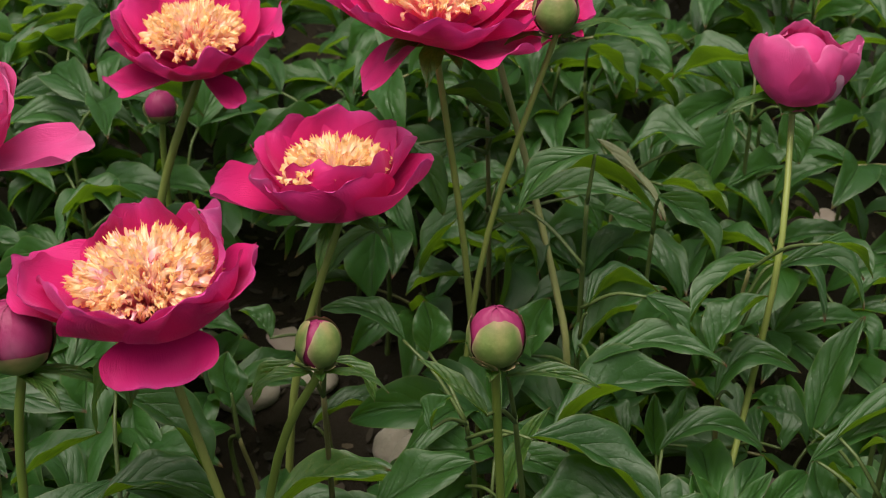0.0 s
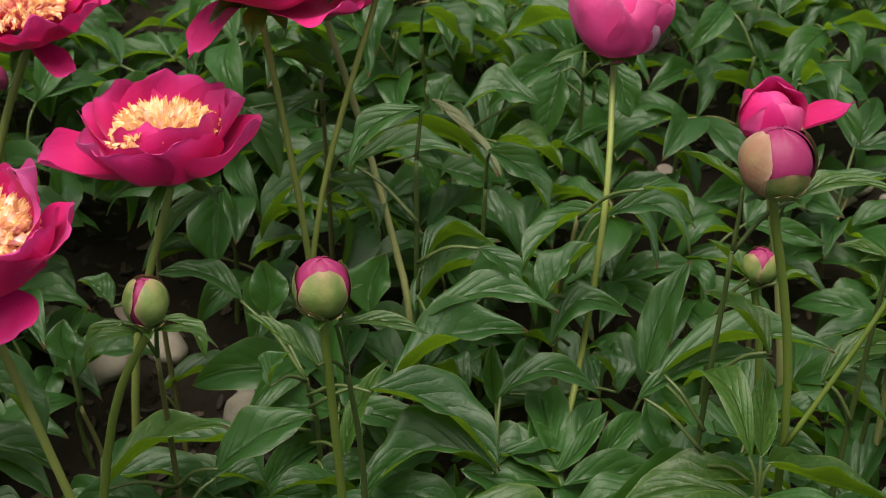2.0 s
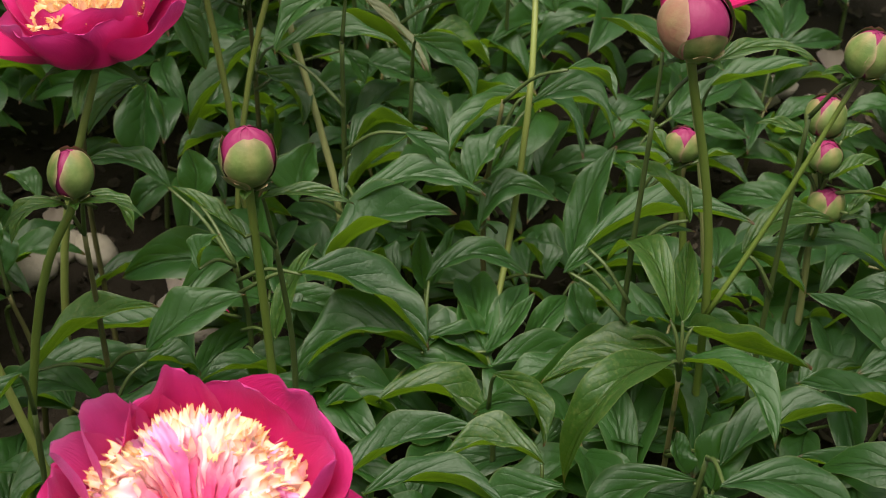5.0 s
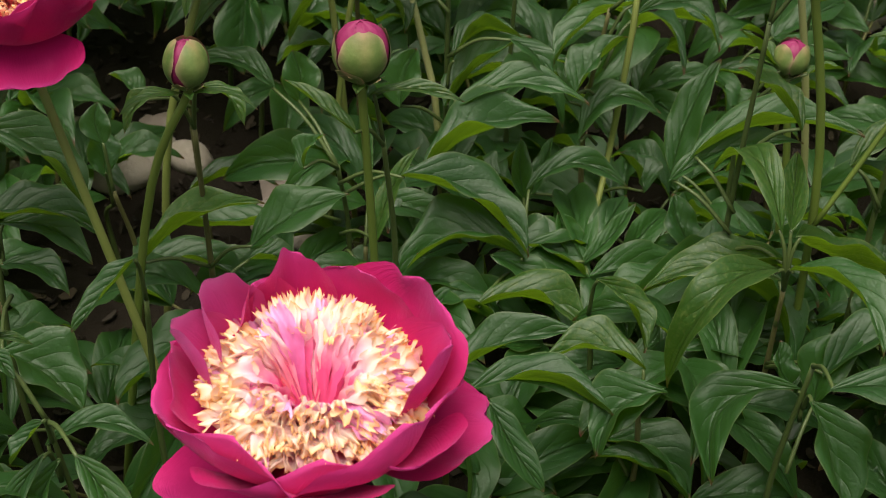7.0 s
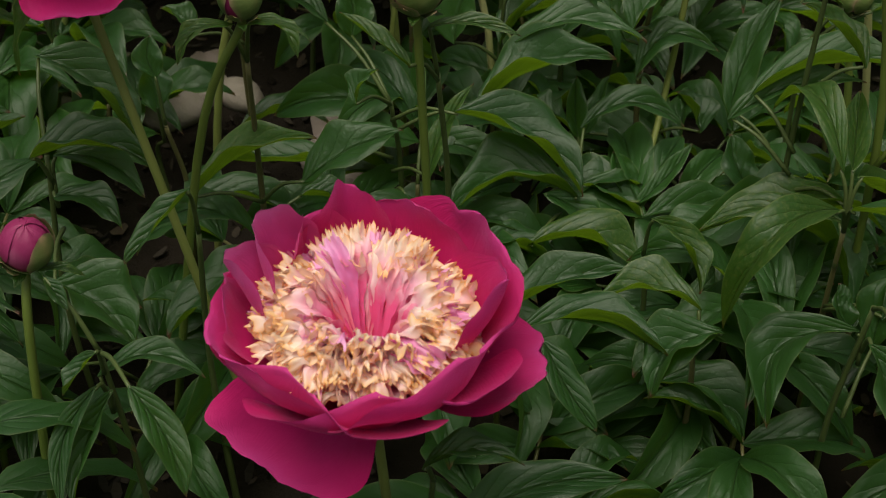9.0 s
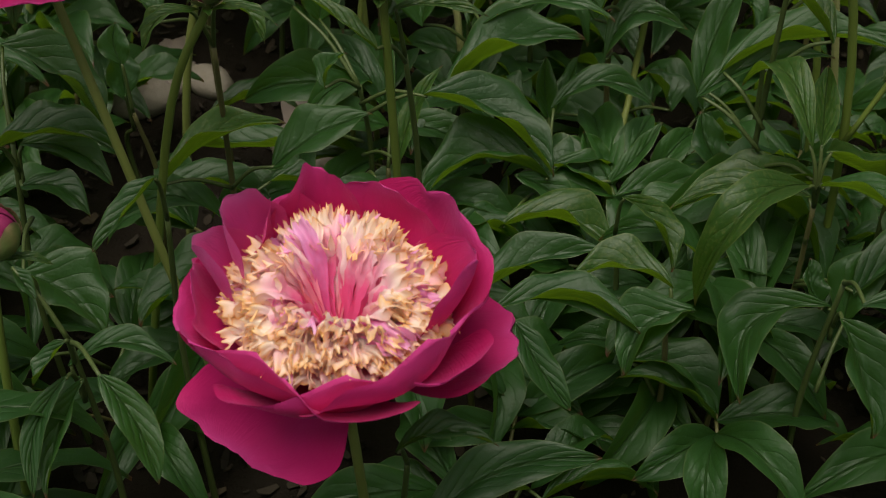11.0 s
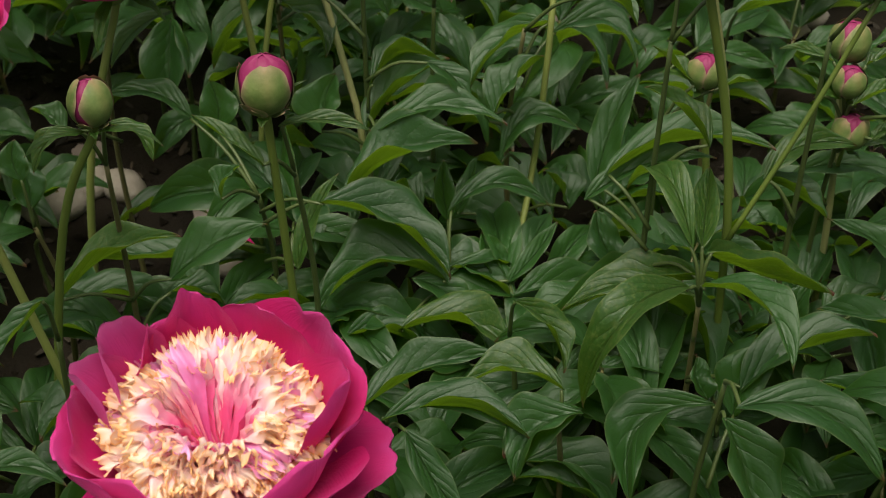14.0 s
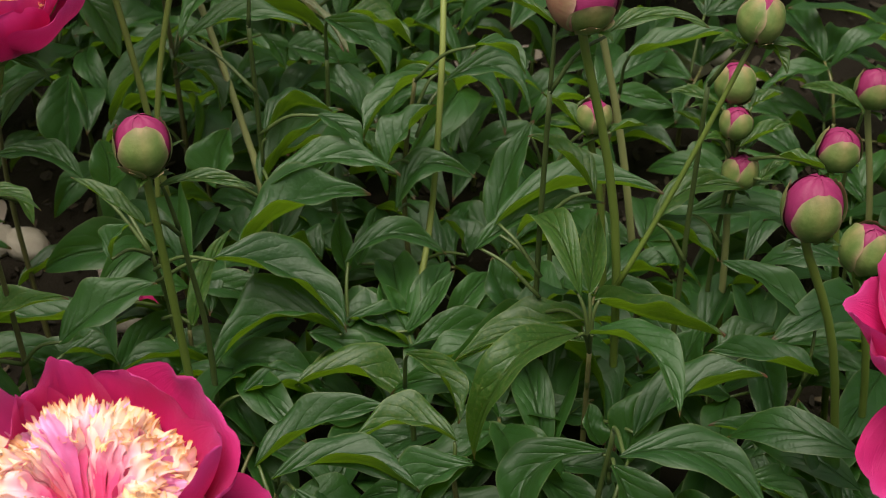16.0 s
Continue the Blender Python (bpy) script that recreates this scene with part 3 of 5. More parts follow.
# leafy shoots that fill the bed
LEAFLETS = [mesh_of("leaf", leaf_bm(0.1, 0.035 + 0.004 * (k % 3), (0.08, 0.16, 0.24, 0.05)[k % 4], (0.7, 1.25, 0.95)[k % 3], 0.1 * (k % 4), (-0.7, 0.1, 0.8, 0.3)[k % 4], (0.03, -0.04, 0)[k % 3], 50 + k), LEAF) for k in range(12)]


def leafy_shoot(seed, height, leaves, lean=0.1, spread=1.0):
    """A flowerless stem with compound leaves, standing at the origin."""
    r = random.Random(seed)
    ob = thing("peony_shoot", (0, 0, 0), "leafy green peony shoot with long lance-shaped leaflets", "plant", "leafy shoots in the bed")
    off = Vector((r.uniform(-lean, lean), r.uniform(-lean, lean), 0)) * height
    line = [Vector((0, 0, -0.03)), off * 0.35 + Vector((0, 0, height * 0.5)), off + Vector((0, 0, height))]
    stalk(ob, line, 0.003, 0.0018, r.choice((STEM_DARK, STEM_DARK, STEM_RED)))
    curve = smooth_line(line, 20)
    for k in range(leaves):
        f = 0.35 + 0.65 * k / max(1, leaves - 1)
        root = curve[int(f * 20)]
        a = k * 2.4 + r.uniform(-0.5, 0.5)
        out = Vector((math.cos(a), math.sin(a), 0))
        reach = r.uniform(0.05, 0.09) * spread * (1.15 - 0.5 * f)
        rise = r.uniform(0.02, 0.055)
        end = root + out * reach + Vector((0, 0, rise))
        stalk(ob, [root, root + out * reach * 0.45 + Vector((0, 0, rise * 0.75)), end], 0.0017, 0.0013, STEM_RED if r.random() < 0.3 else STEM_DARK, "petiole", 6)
        for j, turn in enumerate((0, 48, -48, 95, -95)[: r.choice((3, 5, 5))]):
            b = a + radians(turn + r.uniform(-10, 10))
            way = Vector((math.cos(b), math.sin(b), r.uniform(-0.45, 0.25)))
            size = r.uniform(0.8, 1.15) * (1 if j == 0 else 0.88)
            foot = end - out * 0.012 * (j > 2)
            leafl = new("leaf", r.choice(LEAFLETS))
            hang(leafl, ob, along(foot, foot + way, r.uniform(-28, 28)) @ Matrix.Diagonal((r.uniform(0.85, 1.15) * size, size, size, 1)))
    return ob


def shoot(at, top):
    """A leafy stem of the bed; its leaves are hung on it one by one."""
    foot = Vector((at[0], at[1], ground_height(*at)))
    ob = thing("peony_shoot", foot, "leafy green peony shoot with long lance-shaped leaflets", "plant", "leafy shoots in the bed")
    ob["top"] = max(0.035, top - 0.032)
    r = random.Random(at[0] * 31 + at[1])
    line = [foot - Vector((0, 0, 0.03)), foot + Vector((r.uniform(-0.012, 0.012), r.uniform(0, 0.015), top * 0.5)), Vector((at[0], at[1], max(0.04, top - 0.03)))]
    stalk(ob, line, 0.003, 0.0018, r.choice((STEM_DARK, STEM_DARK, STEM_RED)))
    return ob


def petiole(ob, base, tip):
    """The thin stalk that joins a leaflet to its stem."""
    foot = world_of(ob).translation
    base = Vector(base)
    z = max(foot.z + 0.01, min(ob["top"], base.z - 0.03))
    root = Vector((foot.x, foot.y, z))
    if (base - root).length > 0.012:
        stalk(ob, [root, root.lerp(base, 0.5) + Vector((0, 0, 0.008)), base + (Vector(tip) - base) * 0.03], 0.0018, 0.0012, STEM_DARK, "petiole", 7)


# bare spots of soil (x, y and radius), some in place of shaded leaves
BARE = ((-0.16, 1.26, 0.05), (-0.17, 1.11, 0.085), (0.66, 1.22, 0.07), (0.62, 1.12, 0.05), (0.5, 1.12, 0.05), (0.63, 1.5, 0.05), (-0.035, 1.0, 0.09), (-0.2, 0.94, 0.06), (0.33, 1.45, 0.08), (-0.26, 0.66, 0.07), (-0.17, 0.78, 0.06), (0.46, 1.3, 0.07), (0.74, 1.32, 0.05), (-0.17, 1.62, 0.09))


def scatter_shoots():
    r = random.Random(7)
    low = [leafy_shoot(100 + k, 0.07 + 0.015 * k, 4) for k in range(5)]
    high = [leafy_shoot(120 + k, 0.16 + 0.025 * k, 5) for k in range(5)]
    first = set()
    for j in range(17):
        for i in range(22):
            x, y = -0.95 + 0.12 * i + r.uniform(-0.04, 0.04) + 0.06 * (j % 2), 0.36 + 0.115 * j + r.uniform(-0.04, 0.04)
            if x < -0.34 * y - 0.12 or x > 0.53 * y + 0.22 or r.random() < (0.12 if y > 0.66 else 0.75 if x < 0 else 0.3) or any(math.hypot(x - a, y - b) < c for a, b, c in BARE):
                continue
            behind = y > 1.2 + 0.1 * math.sin(5 * x)
            kinds = high if behind else low
            if behind and (y > 1.45 and r.random() < 0.25 or x > 0.48 and r.random() < (0.2 if x < 0.6 else 0.5)):
                continue
            k = r.randrange(5)
            m = pose(x, y, ground_height(x, y), 0, 0, r.uniform(0, 360))
            if (behind, k) not in first:
                first.add((behind, k))
                kinds[k].matrix_basis = m
            else:
                copy_thing(kinds[k], m)
    # a few more at the back of the bed
    for k, (x, y) in enumerate(((0.70, 1.48), (0.60, 1.40), (0.80, 1.56), (0.76, 1.40), (0.47, 1.24))):
        copy_thing(high[k], pose(x, y, ground_height(x, y), 0, 0, 70 * k))


scatter_shoots()

# leaves of the bed that stand out, shoot by shoot

s = shoot((-0.063, 1.185), 0.175)
leaf(s, (-0.063, 1.173, 0.19), (-0.07, 1.123, 0.124), 0.0391, -0.012, -6, bend=0.031)
s = shoot((-0.106, 0.997), 0.296)
leaf(s, (-0.044, 0.984, 0.311), (-0.099, 0.962, 0.273), 0.0173, 0.044, -25, bend=0.124)
leaf(s, (-0.125, 1, 0.072), (-0.039, 0.996, 0.083), 0.0259, 0.109, 21, bend=-0.191)
leaf(s, (-0.15, 0.971, 0.202), (-0.178, 0.989, 0.22), 0.0191, 0.045, -16, bend=0.086)
s = shoot((0.112, 0.927), 0.400)
leaf(s, (0.06, 0.97, 0.338), (0.16, 0.961, 0.344), 0.0252, 0.06, 24, bend=-0.106)
leaf(s, (0.071, 0.913, 0.225), (0.087, 0.942, 0.265), 0.0323, 0.007, 12, bend=-0.073)
leaf(s, (0.118, 0.927, 0.415), (0.058, 0.904, 0.375), 0.0221, 0.065, -24, bend=0.179)
leaf(s, (0.115, 0.923, 0.263), (0.174, 0.928, 0.28), 0.0254, 0.158, 23, bend=-0.3)
leaf(s, (0.109, 0.915, 0.223), (0.183, 0.943, 0.272), 0.0319, 0.041, 22, bend=-0.106)
leaf(s, (0.112, 0.869, 0.255), (0.22, 0.858, 0.26), 0.0285, 0.076, 22, bend=-0.14)
leaf(s, (0.154, 0.898, 0.147), (0.122, 0.914, 0.162), 0.0224, 0.04, -20, bend=0.176)
leaf(s, (0.16, 0.904, 0.295), (0.193, 0.878, 0.268), 0.0209, 0.054, 20, bend=-0.102)
s = shoot((0.041, 1.096), 0.380)
leaf(s, (0.064, 1.106, 0.267), (0.199, 1.073, 0.249), 0.0325, 0.117, 24, bend=-0.24)
leaf(s, (0.054, 1.124, 0.263), (-0.022, 1.077, 0.19), 0.0273, 0.045, -23, bend=0.045)
leaf(s, (0.048, 1.076, 0.339), (-0.004, 1.066, 0.317), 0.0214, 0.059, -26, bend=0.113)
leaf(s, (0.017, 1.092, 0.175), (-0.036, 1.086, 0.158), 0.0252, 0.09, -24, bend=0.104)
leaf(s, (0.126, 1.112, 0.252), (0.145, 1.089, 0.227), 0.0179, 0.053, 17, bend=-0.079)
leaf(s, (0.044, 1.04, 0.277), (0.082, 1.006, 0.24), 0.0281, 0.055, 18, bend=-0.202)
leaf(s, (0.002, 1.056, 0.395), (0.058, 1.032, 0.375), 0.0238, 0.055, 23, bend=-0.097)
leaf(s, (-0.026, 1.067, 0.339), (0.001, 1.025, 0.291), 0.0258, 0.07, 13, bend=-0.031)
s = shoot((0.179, 1.155), 0.279)
leaf(s, (0.144, 1.141, 0.294), (0.205, 1.088, 0.237), 0.0136, 0.011, 21, bend=-0.038, mat=LEAF_FADED, label="withered straw-coloured leaf")
leaf(s, (0.146, 1.097, 0.245), (0.195, 1.08, 0.233), 0.031, 0.043, 24)
leaf(s, (0.204, 1.126, 0.253), (0.267, 1.107, 0.227), 0.0292, 0.075, 25, bend=-0.155, mat=LEAF_PALE)
leaf(s, (0.156, 1.204, 0.245), (0.173, 1.223, 0.272), 0.0216, 0.007, 17, bend=-0.043)
leaf(s, (0.247, 1.146, 0.281), (0.173, 1.144, 0.277), 0.0401, 0.079, -24, bend=0.233)
s = shoot((0.016, 0.838), 0.254)
leaf(s, (-0.013, 0.889, 0.252), (-0.016, 0.915, 0.285), 0.026, 0.017, -1, bend=0.081)
leaf(s, (-0.031, 0.885, 0.269), (-0.099, 0.907, 0.284), 0.022, 0.09, -20, bend=0.13)
leaf(s, (-0.033, 0.804, 0.197), (-0.117, 0.813, 0.193), 0.0262, -0.014, -20, bend=-0.027)
leaf(s, (-0.011, 0.799, 0.252), (0.007, 0.813, 0.274), 0.0158, 0.045, 20, bend=-0.184)
leaf(s, (0.025, 0.807, 0.155), (0.03, 0.79, 0.133), 0.0188, -0.005, 5)
leaf(s, (0.064, 0.807, 0.236), (0.161, 0.757, 0.189), 0.0383, 0.063, 19, bend=-0.131)
leaf(s, (0.042, 0.789, 0.183), (0.081, 0.831, 0.245), 0.0163, 0.038, 16, bend=-0.059, mat=LEAF_PALE)
leaf(s, (0.084, 0.827, 0.223), (0.193, 0.839, 0.258), 0.0378, 0.072, 21, bend=-0.134)
s = shoot((-0.085, 0.759), 0.356)
leaf(s, (-0.135, 0.73, 0.223), (-0.04, 0.747, 0.263), 0.023, 0.056, 22, bend=-0.158, mat=LEAF_PALE)
leaf(s, (-0.101, 0.744, 0.369), (-0.129, 0.728, 0.344), 0.0134, 0.062, -24, bend=0.141, mat=LEAF_PALE)
leaf(s, (-0.078, 0.742, 0.371), (-0.047, 0.721, 0.351), 0.0113, 0.135, 16, bend=-0.134, mat=LEAF_PALE)
leaf(s, (-0.053, 0.744, 0.223), (0.023, 0.76, 0.257), 0.0374, 0.034, 21, bend=-0.058)
leaf(s, (-0.058, 0.777, 0.183), (-0.016, 0.765, 0.175), 0.0189, 0.067, 18, bend=-0.098)
s = shoot((-0.165, 0.849), 0.231)
leaf(s, (-0.163, 0.822, 0.131), (-0.053, 0.801, 0.125), 0.0288, 0.11, 18, bend=-0.153)
leaf(s, (-0.167, 0.851, 0.246), (-0.17, 0.873, 0.271), 0.0227, -0.025, 1, bend=-0.127)
s = shoot((0.166, 0.803), 0.178)
leaf(s, (0.159, 0.76, 0.184), (0.054, 0.759, 0.163), 0.0416, 0.154, -19, bend=0.231)
leaf(s, (0.131, 0.765, 0.186), (0.18, 0.733, 0.153), 0.0249, -0.007, 18, bend=-0.152)
leaf(s, (0.166, 0.8, 0.164), (0.215, 0.77, 0.137), 0.0285, 0.068, 19, bend=-0.104)
leaf(s, (0.116, 0.727, 0.167), (0.206, 0.701, 0.15), 0.0311, 0.113, 18, bend=-0.177, mat=LEAF_PALE)
leaf(s, (0.211, 0.785, 0.154), (0.256, 0.812, 0.192), 0.0158, -0.018, 16, bend=0.039)
leaf(s, (0.208, 0.8, 0.14), (0.196, 0.829, 0.173), 0.0215, 0.017, -12, bend=-0.036)
leaf(s, (0.169, 0.836, 0.193), (0.252, 0.827, 0.197), 0.025, 0.127, 21, bend=-0.202)
leaf(s, (0.171, 0.854, 0.167), (0.171, 0.886, 0.208), 0.0152, -0.002, -3, bend=-0.037)
s = shoot((0.047, 0.728), 0.361)
leaf(s, (0.075, 0.73, 0.163), (0.136, 0.714, 0.153), 0.025, 0.073, 18, bend=-0.18)
leaf(s, (0.039, 0.717, 0.376), (0.101, 0.706, 0.374), 0.0114, 0.056, 22, bend=-0.074, mat=LEAF_PALE)
leaf(s, (0.028, 0.701, 0.355), (-0.018, 0.729, 0.382), 0.0111, 0.008, -18, mat=LEAF_PALE)
s = shoot((0.241, 0.910), 0.346)
leaf(s, (0.185, 0.902, 0.133), (0.208, 0.931, 0.175), 0.0162, -0.03, 12)
leaf(s, (0.214, 0.907, 0.227), (0.194, 0.933, 0.257), 0.021, -0.025, -18)
leaf(s, (0.212, 0.878, 0.255), (0.256, 0.902, 0.294), 0.0276, 0.03, 19, bend=-0.081)
leaf(s, (0.217, 0.874, 0.21), (0.287, 0.881, 0.231), 0.0303, 0.208, 21, bend=-0.3)
leaf(s, (0.264, 0.918, 0.316), (0.195, 0.895, 0.273), 0.0232, 0.035, -21, bend=0.196)
leaf(s, (0.272, 0.946, 0.288), (0.341, 0.919, 0.265), 0.0331, 0.159, 24, bend=-0.3)
leaf(s, (0.28, 0.876, 0.151), (0.261, 0.9, 0.178), 0.0256, 0.027, -18, bend=0.09)
leaf(s, (0.284, 0.88, 0.361), (0.321, 0.86, 0.342), 0.0164, 0.101, 24, bend=-0.227)
s = shoot((0.340, 0.844), 0.285)
leaf(s, (0.3, 0.871, 0.176), (0.345, 0.925, 0.253), 0.0309, 0.008, 10, bend=-0.053)
leaf(s, (0.365, 0.834, 0.3), (0.334, 0.858, 0.325), 0.0113, 0.006, -24, bend=0.025, mat=LEAF_PALE)
leaf(s, (0.309, 0.791, 0.152), (0.29, 0.825, 0.19), 0.0295, -0.005, -16, bend=-0.117)
leaf(s, (0.384, 0.831, 0.299), (0.414, 0.83, 0.303), 0.0082, 0.034, 22, bend=-0.08, mat=LEAF_PALE)
s = shoot((0.303, 0.713), 0.454)
leaf(s, (0.273, 0.743, 0.29), (0.4, 0.738, 0.306), 0.0272, 0.077, 21, bend=-0.153)
leaf(s, (0.259, 0.742, 0.27), (0.359, 0.748, 0.295), 0.0225, 0.049, 20, bend=-0.091)
leaf(s, (0.307, 0.719, 0.469), (0.268, 0.738, 0.487), 0.0088, 0.012, -25, bend=0.075, mat=LEAF_PALE)
leaf(s, (0.337, 0.71, 0.464), (0.406, 0.703, 0.466), 0.0142, 0.071, 23, bend=-0.15, mat=LEAF_PALE)
leaf(s, (0.335, 0.699, 0.343), (0.294, 0.732, 0.375), 0.0174, 0.042, -23, bend=0.123, mat=LEAF_PALE)
leaf(s, (0.315, 0.677, 0.144), (0.259, 0.684, 0.144), 0.0296, 0.096, -19, bend=0.13)
leaf(s, (0.268, 0.654, 0.14), (0.338, 0.67, 0.169), 0.0216, 0.032, 16, bend=-0.061, mat=LEAF_PALE)
leaf(s, (0.33, 0.663, 0.254), (0.233, 0.684, 0.214), 0.0298, -0.119, -20, bend=0.3, mat=LEAF_PALE)
s = shoot((0.322, 0.640), 0.281)
leaf(s, (0.327, 0.655, 0.244), (0.231, 0.683, 0.212), 0.0199, 0.059, -20, bend=0.145, mat=LEAF_PALE)
leaf(s, (0.325, 0.646, 0.294), (0.432, 0.661, 0.228), 0.0257, -0.073, 23, bend=-0.153, mat=LEAF_PALE)
leaf(s, (0.321, 0.647, 0.296), (0.348, 0.729, 0.302), 0.0164, -0.038, 0, mat=LEAF_PALE)
leaf(s, (0.315, 0.648, 0.296), (0.288, 0.731, 0.288), 0.0231, 0.364, -13, bend=0.082, mat=LEAF_PALE)
leaf(s, (0.315, 0.62, 0.286), (0.354, 0.538, 0.28), 0.0241, 0.182, 15, bend=-0.099)
leaf(s, (0.307, 0.621, 0.286), (0.226, 0.571, 0.231), 0.03, 0.6, -13, bend=-0.066, mat=LEAF_PALE)
leaf(s, (0.322, 0.594, 0.202), (0.317, 0.614, 0.225), 0.0159, -0.032, -13, bend=-0.166)
leaf(s, (0.345, 0.595, 0.206), (0.443, 0.607, 0.237), 0.0316, 0.072, 16, bend=-0.073)
s = shoot((0.416, 0.719), 0.443)
leaf(s, (0.392, 0.733, 0.283), (0.463, 0.74, 0.302), 0.0239, 0.086, 20, bend=-0.162, mat=LEAF_PALE)
leaf(s, (0.395, 0.742, 0.279), (0.441, 0.715, 0.254), 0.0191, 0.008, 24, bend=-0.083)
leaf(s, (0.411, 0.678, 0.16), (0.435, 0.707, 0.197), 0.0285, 0.009, 6, bend=-0.084)
leaf(s, (0.441, 0.697, 0.458), (0.454, 0.68, 0.44), 0.0098, 0.007, 24, bend=-0.103, mat=LEAF_PALE)
leaf(s, (0.44, 0.686, 0.173), (0.492, 0.694, 0.191), 0.0254, 0.072, 17, bend=-0.074)
s = shoot((0.482, 0.810), 0.310)
leaf(s, (0.453, 0.821, 0.217), (0.559, 0.786, 0.192), 0.0289, 0.074, 23, bend=-0.165)
leaf(s, (0.459, 0.81, 0.299), (0.435, 0.828, 0.315), 0.0085, 0.036, -24, bend=0.112, mat=LEAF_PALE)
leaf(s, (0.468, 0.817, 0.325), (0.427, 0.831, 0.332), 0.0098, 0.036, -24, bend=0.088, mat=LEAF_PALE)
leaf(s, (0.479, 0.794, 0.299), (0.52, 0.798, 0.313), 0.012, 0.028, 20, mat=LEAF_PALE)
leaf(s, (0.491, 0.812, 0.323), (0.517, 0.815, 0.331), 0.0109, -0.039, 21, bend=-0.123, mat=LEAF_PALE)
leaf(s, (0.495, 0.783, 0.273), (0.516, 0.789, 0.284), 0.011, 0.022, 18, bend=-0.041, mat=LEAF_PALE)
leaf(s, (0.531, 0.749, 0.303), (0.496, 0.762, 0.311), 0.0114, 0.013, -24, bend=0.028, mat=LEAF_PALE)
s = shoot((0.500, 0.659), 0.199)
leaf(s, (0.51, 0.671, 0.213), (0.441, 0.715, 0.254), 0.0254, 0.03, -23, bend=0.079)
leaf(s, (0.491, 0.622, 0.214), (0.413, 0.645, 0.23), 0.0232, 0.01, -21, bend=0.04)
s = shoot((0.094, 0.596), 0.227)
leaf(s, (0.08, 0.628, 0.189), (0.181, 0.64, 0.219), 0.0257, 0.043, 19, bend=-0.085)
leaf(s, (0.099, 0.582, 0.234), (0.191, 0.554, 0.213), 0.0233, 0.07, 19, bend=-0.157)
leaf(s, (0.091, 0.569, 0.239), (0.187, 0.548, 0.229), 0.0245, 0.09, 18, bend=-0.147)
leaf(s, (0.105, 0.556, 0.242), (0.137, 0.513, 0.2), 0.0218, -0.007, 14, bend=0.035)
s = shoot((0.216, 0.596), 0.224)
leaf(s, (0.221, 0.604, 0.214), (0.147, 0.614, 0.214), 0.0258, 0.093, -19, bend=0.182, mat=LEAF_PALE)
leaf(s, (0.195, 0.605, 0.142), (0.257, 0.569, 0.111), 0.0361, 0.091, 18, bend=-0.153)
leaf(s, (0.225, 0.569, 0.232), (0.175, 0.54, 0.198), 0.0292, 0.142, -13, bend=0.122)
leaf(s, (0.223, 0.559, 0.239), (0.175, 0.536, 0.205), 0.0306, 0.115, -15, bend=0.17)
s = shoot((0.316, 0.553), 0.293)
leaf(s, (0.299, 0.489, 0.308), (0.383, 0.449, 0.274), 0.032, 0.102, 19, bend=-0.191)
leaf(s, (0.31, 0.531, 0.252), (0.325, 0.477, 0.197), 0.0316, 0.016, 15, bend=-0.04)
leaf(s, (0.312, 0.555, 0.239), (0.249, 0.516, 0.192), 0.0317, 0.133, -11, bend=0.298)
leaf(s, (0.341, 0.59, 0.185), (0.378, 0.618, 0.224), 0.034, 0.082, 10, bend=-0.13)
s = shoot((0.449, 0.549), 0.197)
leaf(s, (0.473, 0.552, 0.169), (0.4, 0.595, 0.207), 0.0263, 0.088, -21, bend=0.097)
leaf(s, (0.469, 0.521, 0.189), (0.451, 0.572, 0.247), 0.0201, -0.005, -17)
leaf(s, (0.405, 0.539, 0.212), (0.444, 0.512, 0.187), 0.0215, 0.086, 20, bend=-0.095)
s = shoot((0.196, 0.686), 0.223)
leaf(s, (0.196, 0.674, 0.238), (0.228, 0.636, 0.198), 0.0197, 0.038, 17, bend=-0.167, mat=LEAF_PALE)
s = shoot((0.029, 0.460), 0.258)
leaf(s, (0.038, 0.464, 0.157), (0.154, 0.483, 0.188), 0.0321, 0.057, 15, bend=-0.107)
leaf(s, (0.021, 0.431, 0.273), (0.079, 0.428, 0.276), 0.0147, 0.09, 16, bend=-0.127)
s = shoot((-0.169, 0.529), 0.308)
leaf(s, (-0.175, 0.533, 0.251), (-0.108, 0.527, 0.252), 0.0182, 0.137, 18, bend=-0.149)
leaf(s, (-0.168, 0.519, 0.288), (-0.189, 0.502, 0.269), 0.0109, -0.042, -19, bend=0.091)
leaf(s, (-0.164, 0.519, 0.253), (-0.191, 0.472, 0.2), 0.0158, -0.057, -15, bend=0.113)
leaf(s, (-0.172, 0.515, 0.262), (-0.196, 0.466, 0.208), 0.0143, -0.021, -14, bend=0.145)
leaf(s, (-0.197, 0.548, 0.323), (-0.183, 0.533, 0.309), 0.008, -0.01, 9)
leaf(s, (-0.14, 0.466, 0.315), (-0.11, 0.421, 0.271), 0.02, 0.036, 6, bend=-0.062)
s = shoot((-0.114, 0.620), 0.321)
leaf(s, (-0.114, 0.608, 0.336), (-0.156, 0.579, 0.302), 0.0135, -0.021, -21, bend=0.033)
s = shoot((-0.221, 0.698), 0.325)
leaf(s, (-0.212, 0.611, 0.258), (-0.159, 0.579, 0.229), 0.0371, 0.024, 14, bend=-0.091)
leaf(s, (-0.216, 0.673, 0.279), (-0.17, 0.655, 0.264), 0.0221, 0.099, 17, bend=-0.16)
leaf(s, (-0.23, 0.686, 0.302), (-0.147, 0.681, 0.295), 0.0287, 0.094, 18, bend=-0.139)
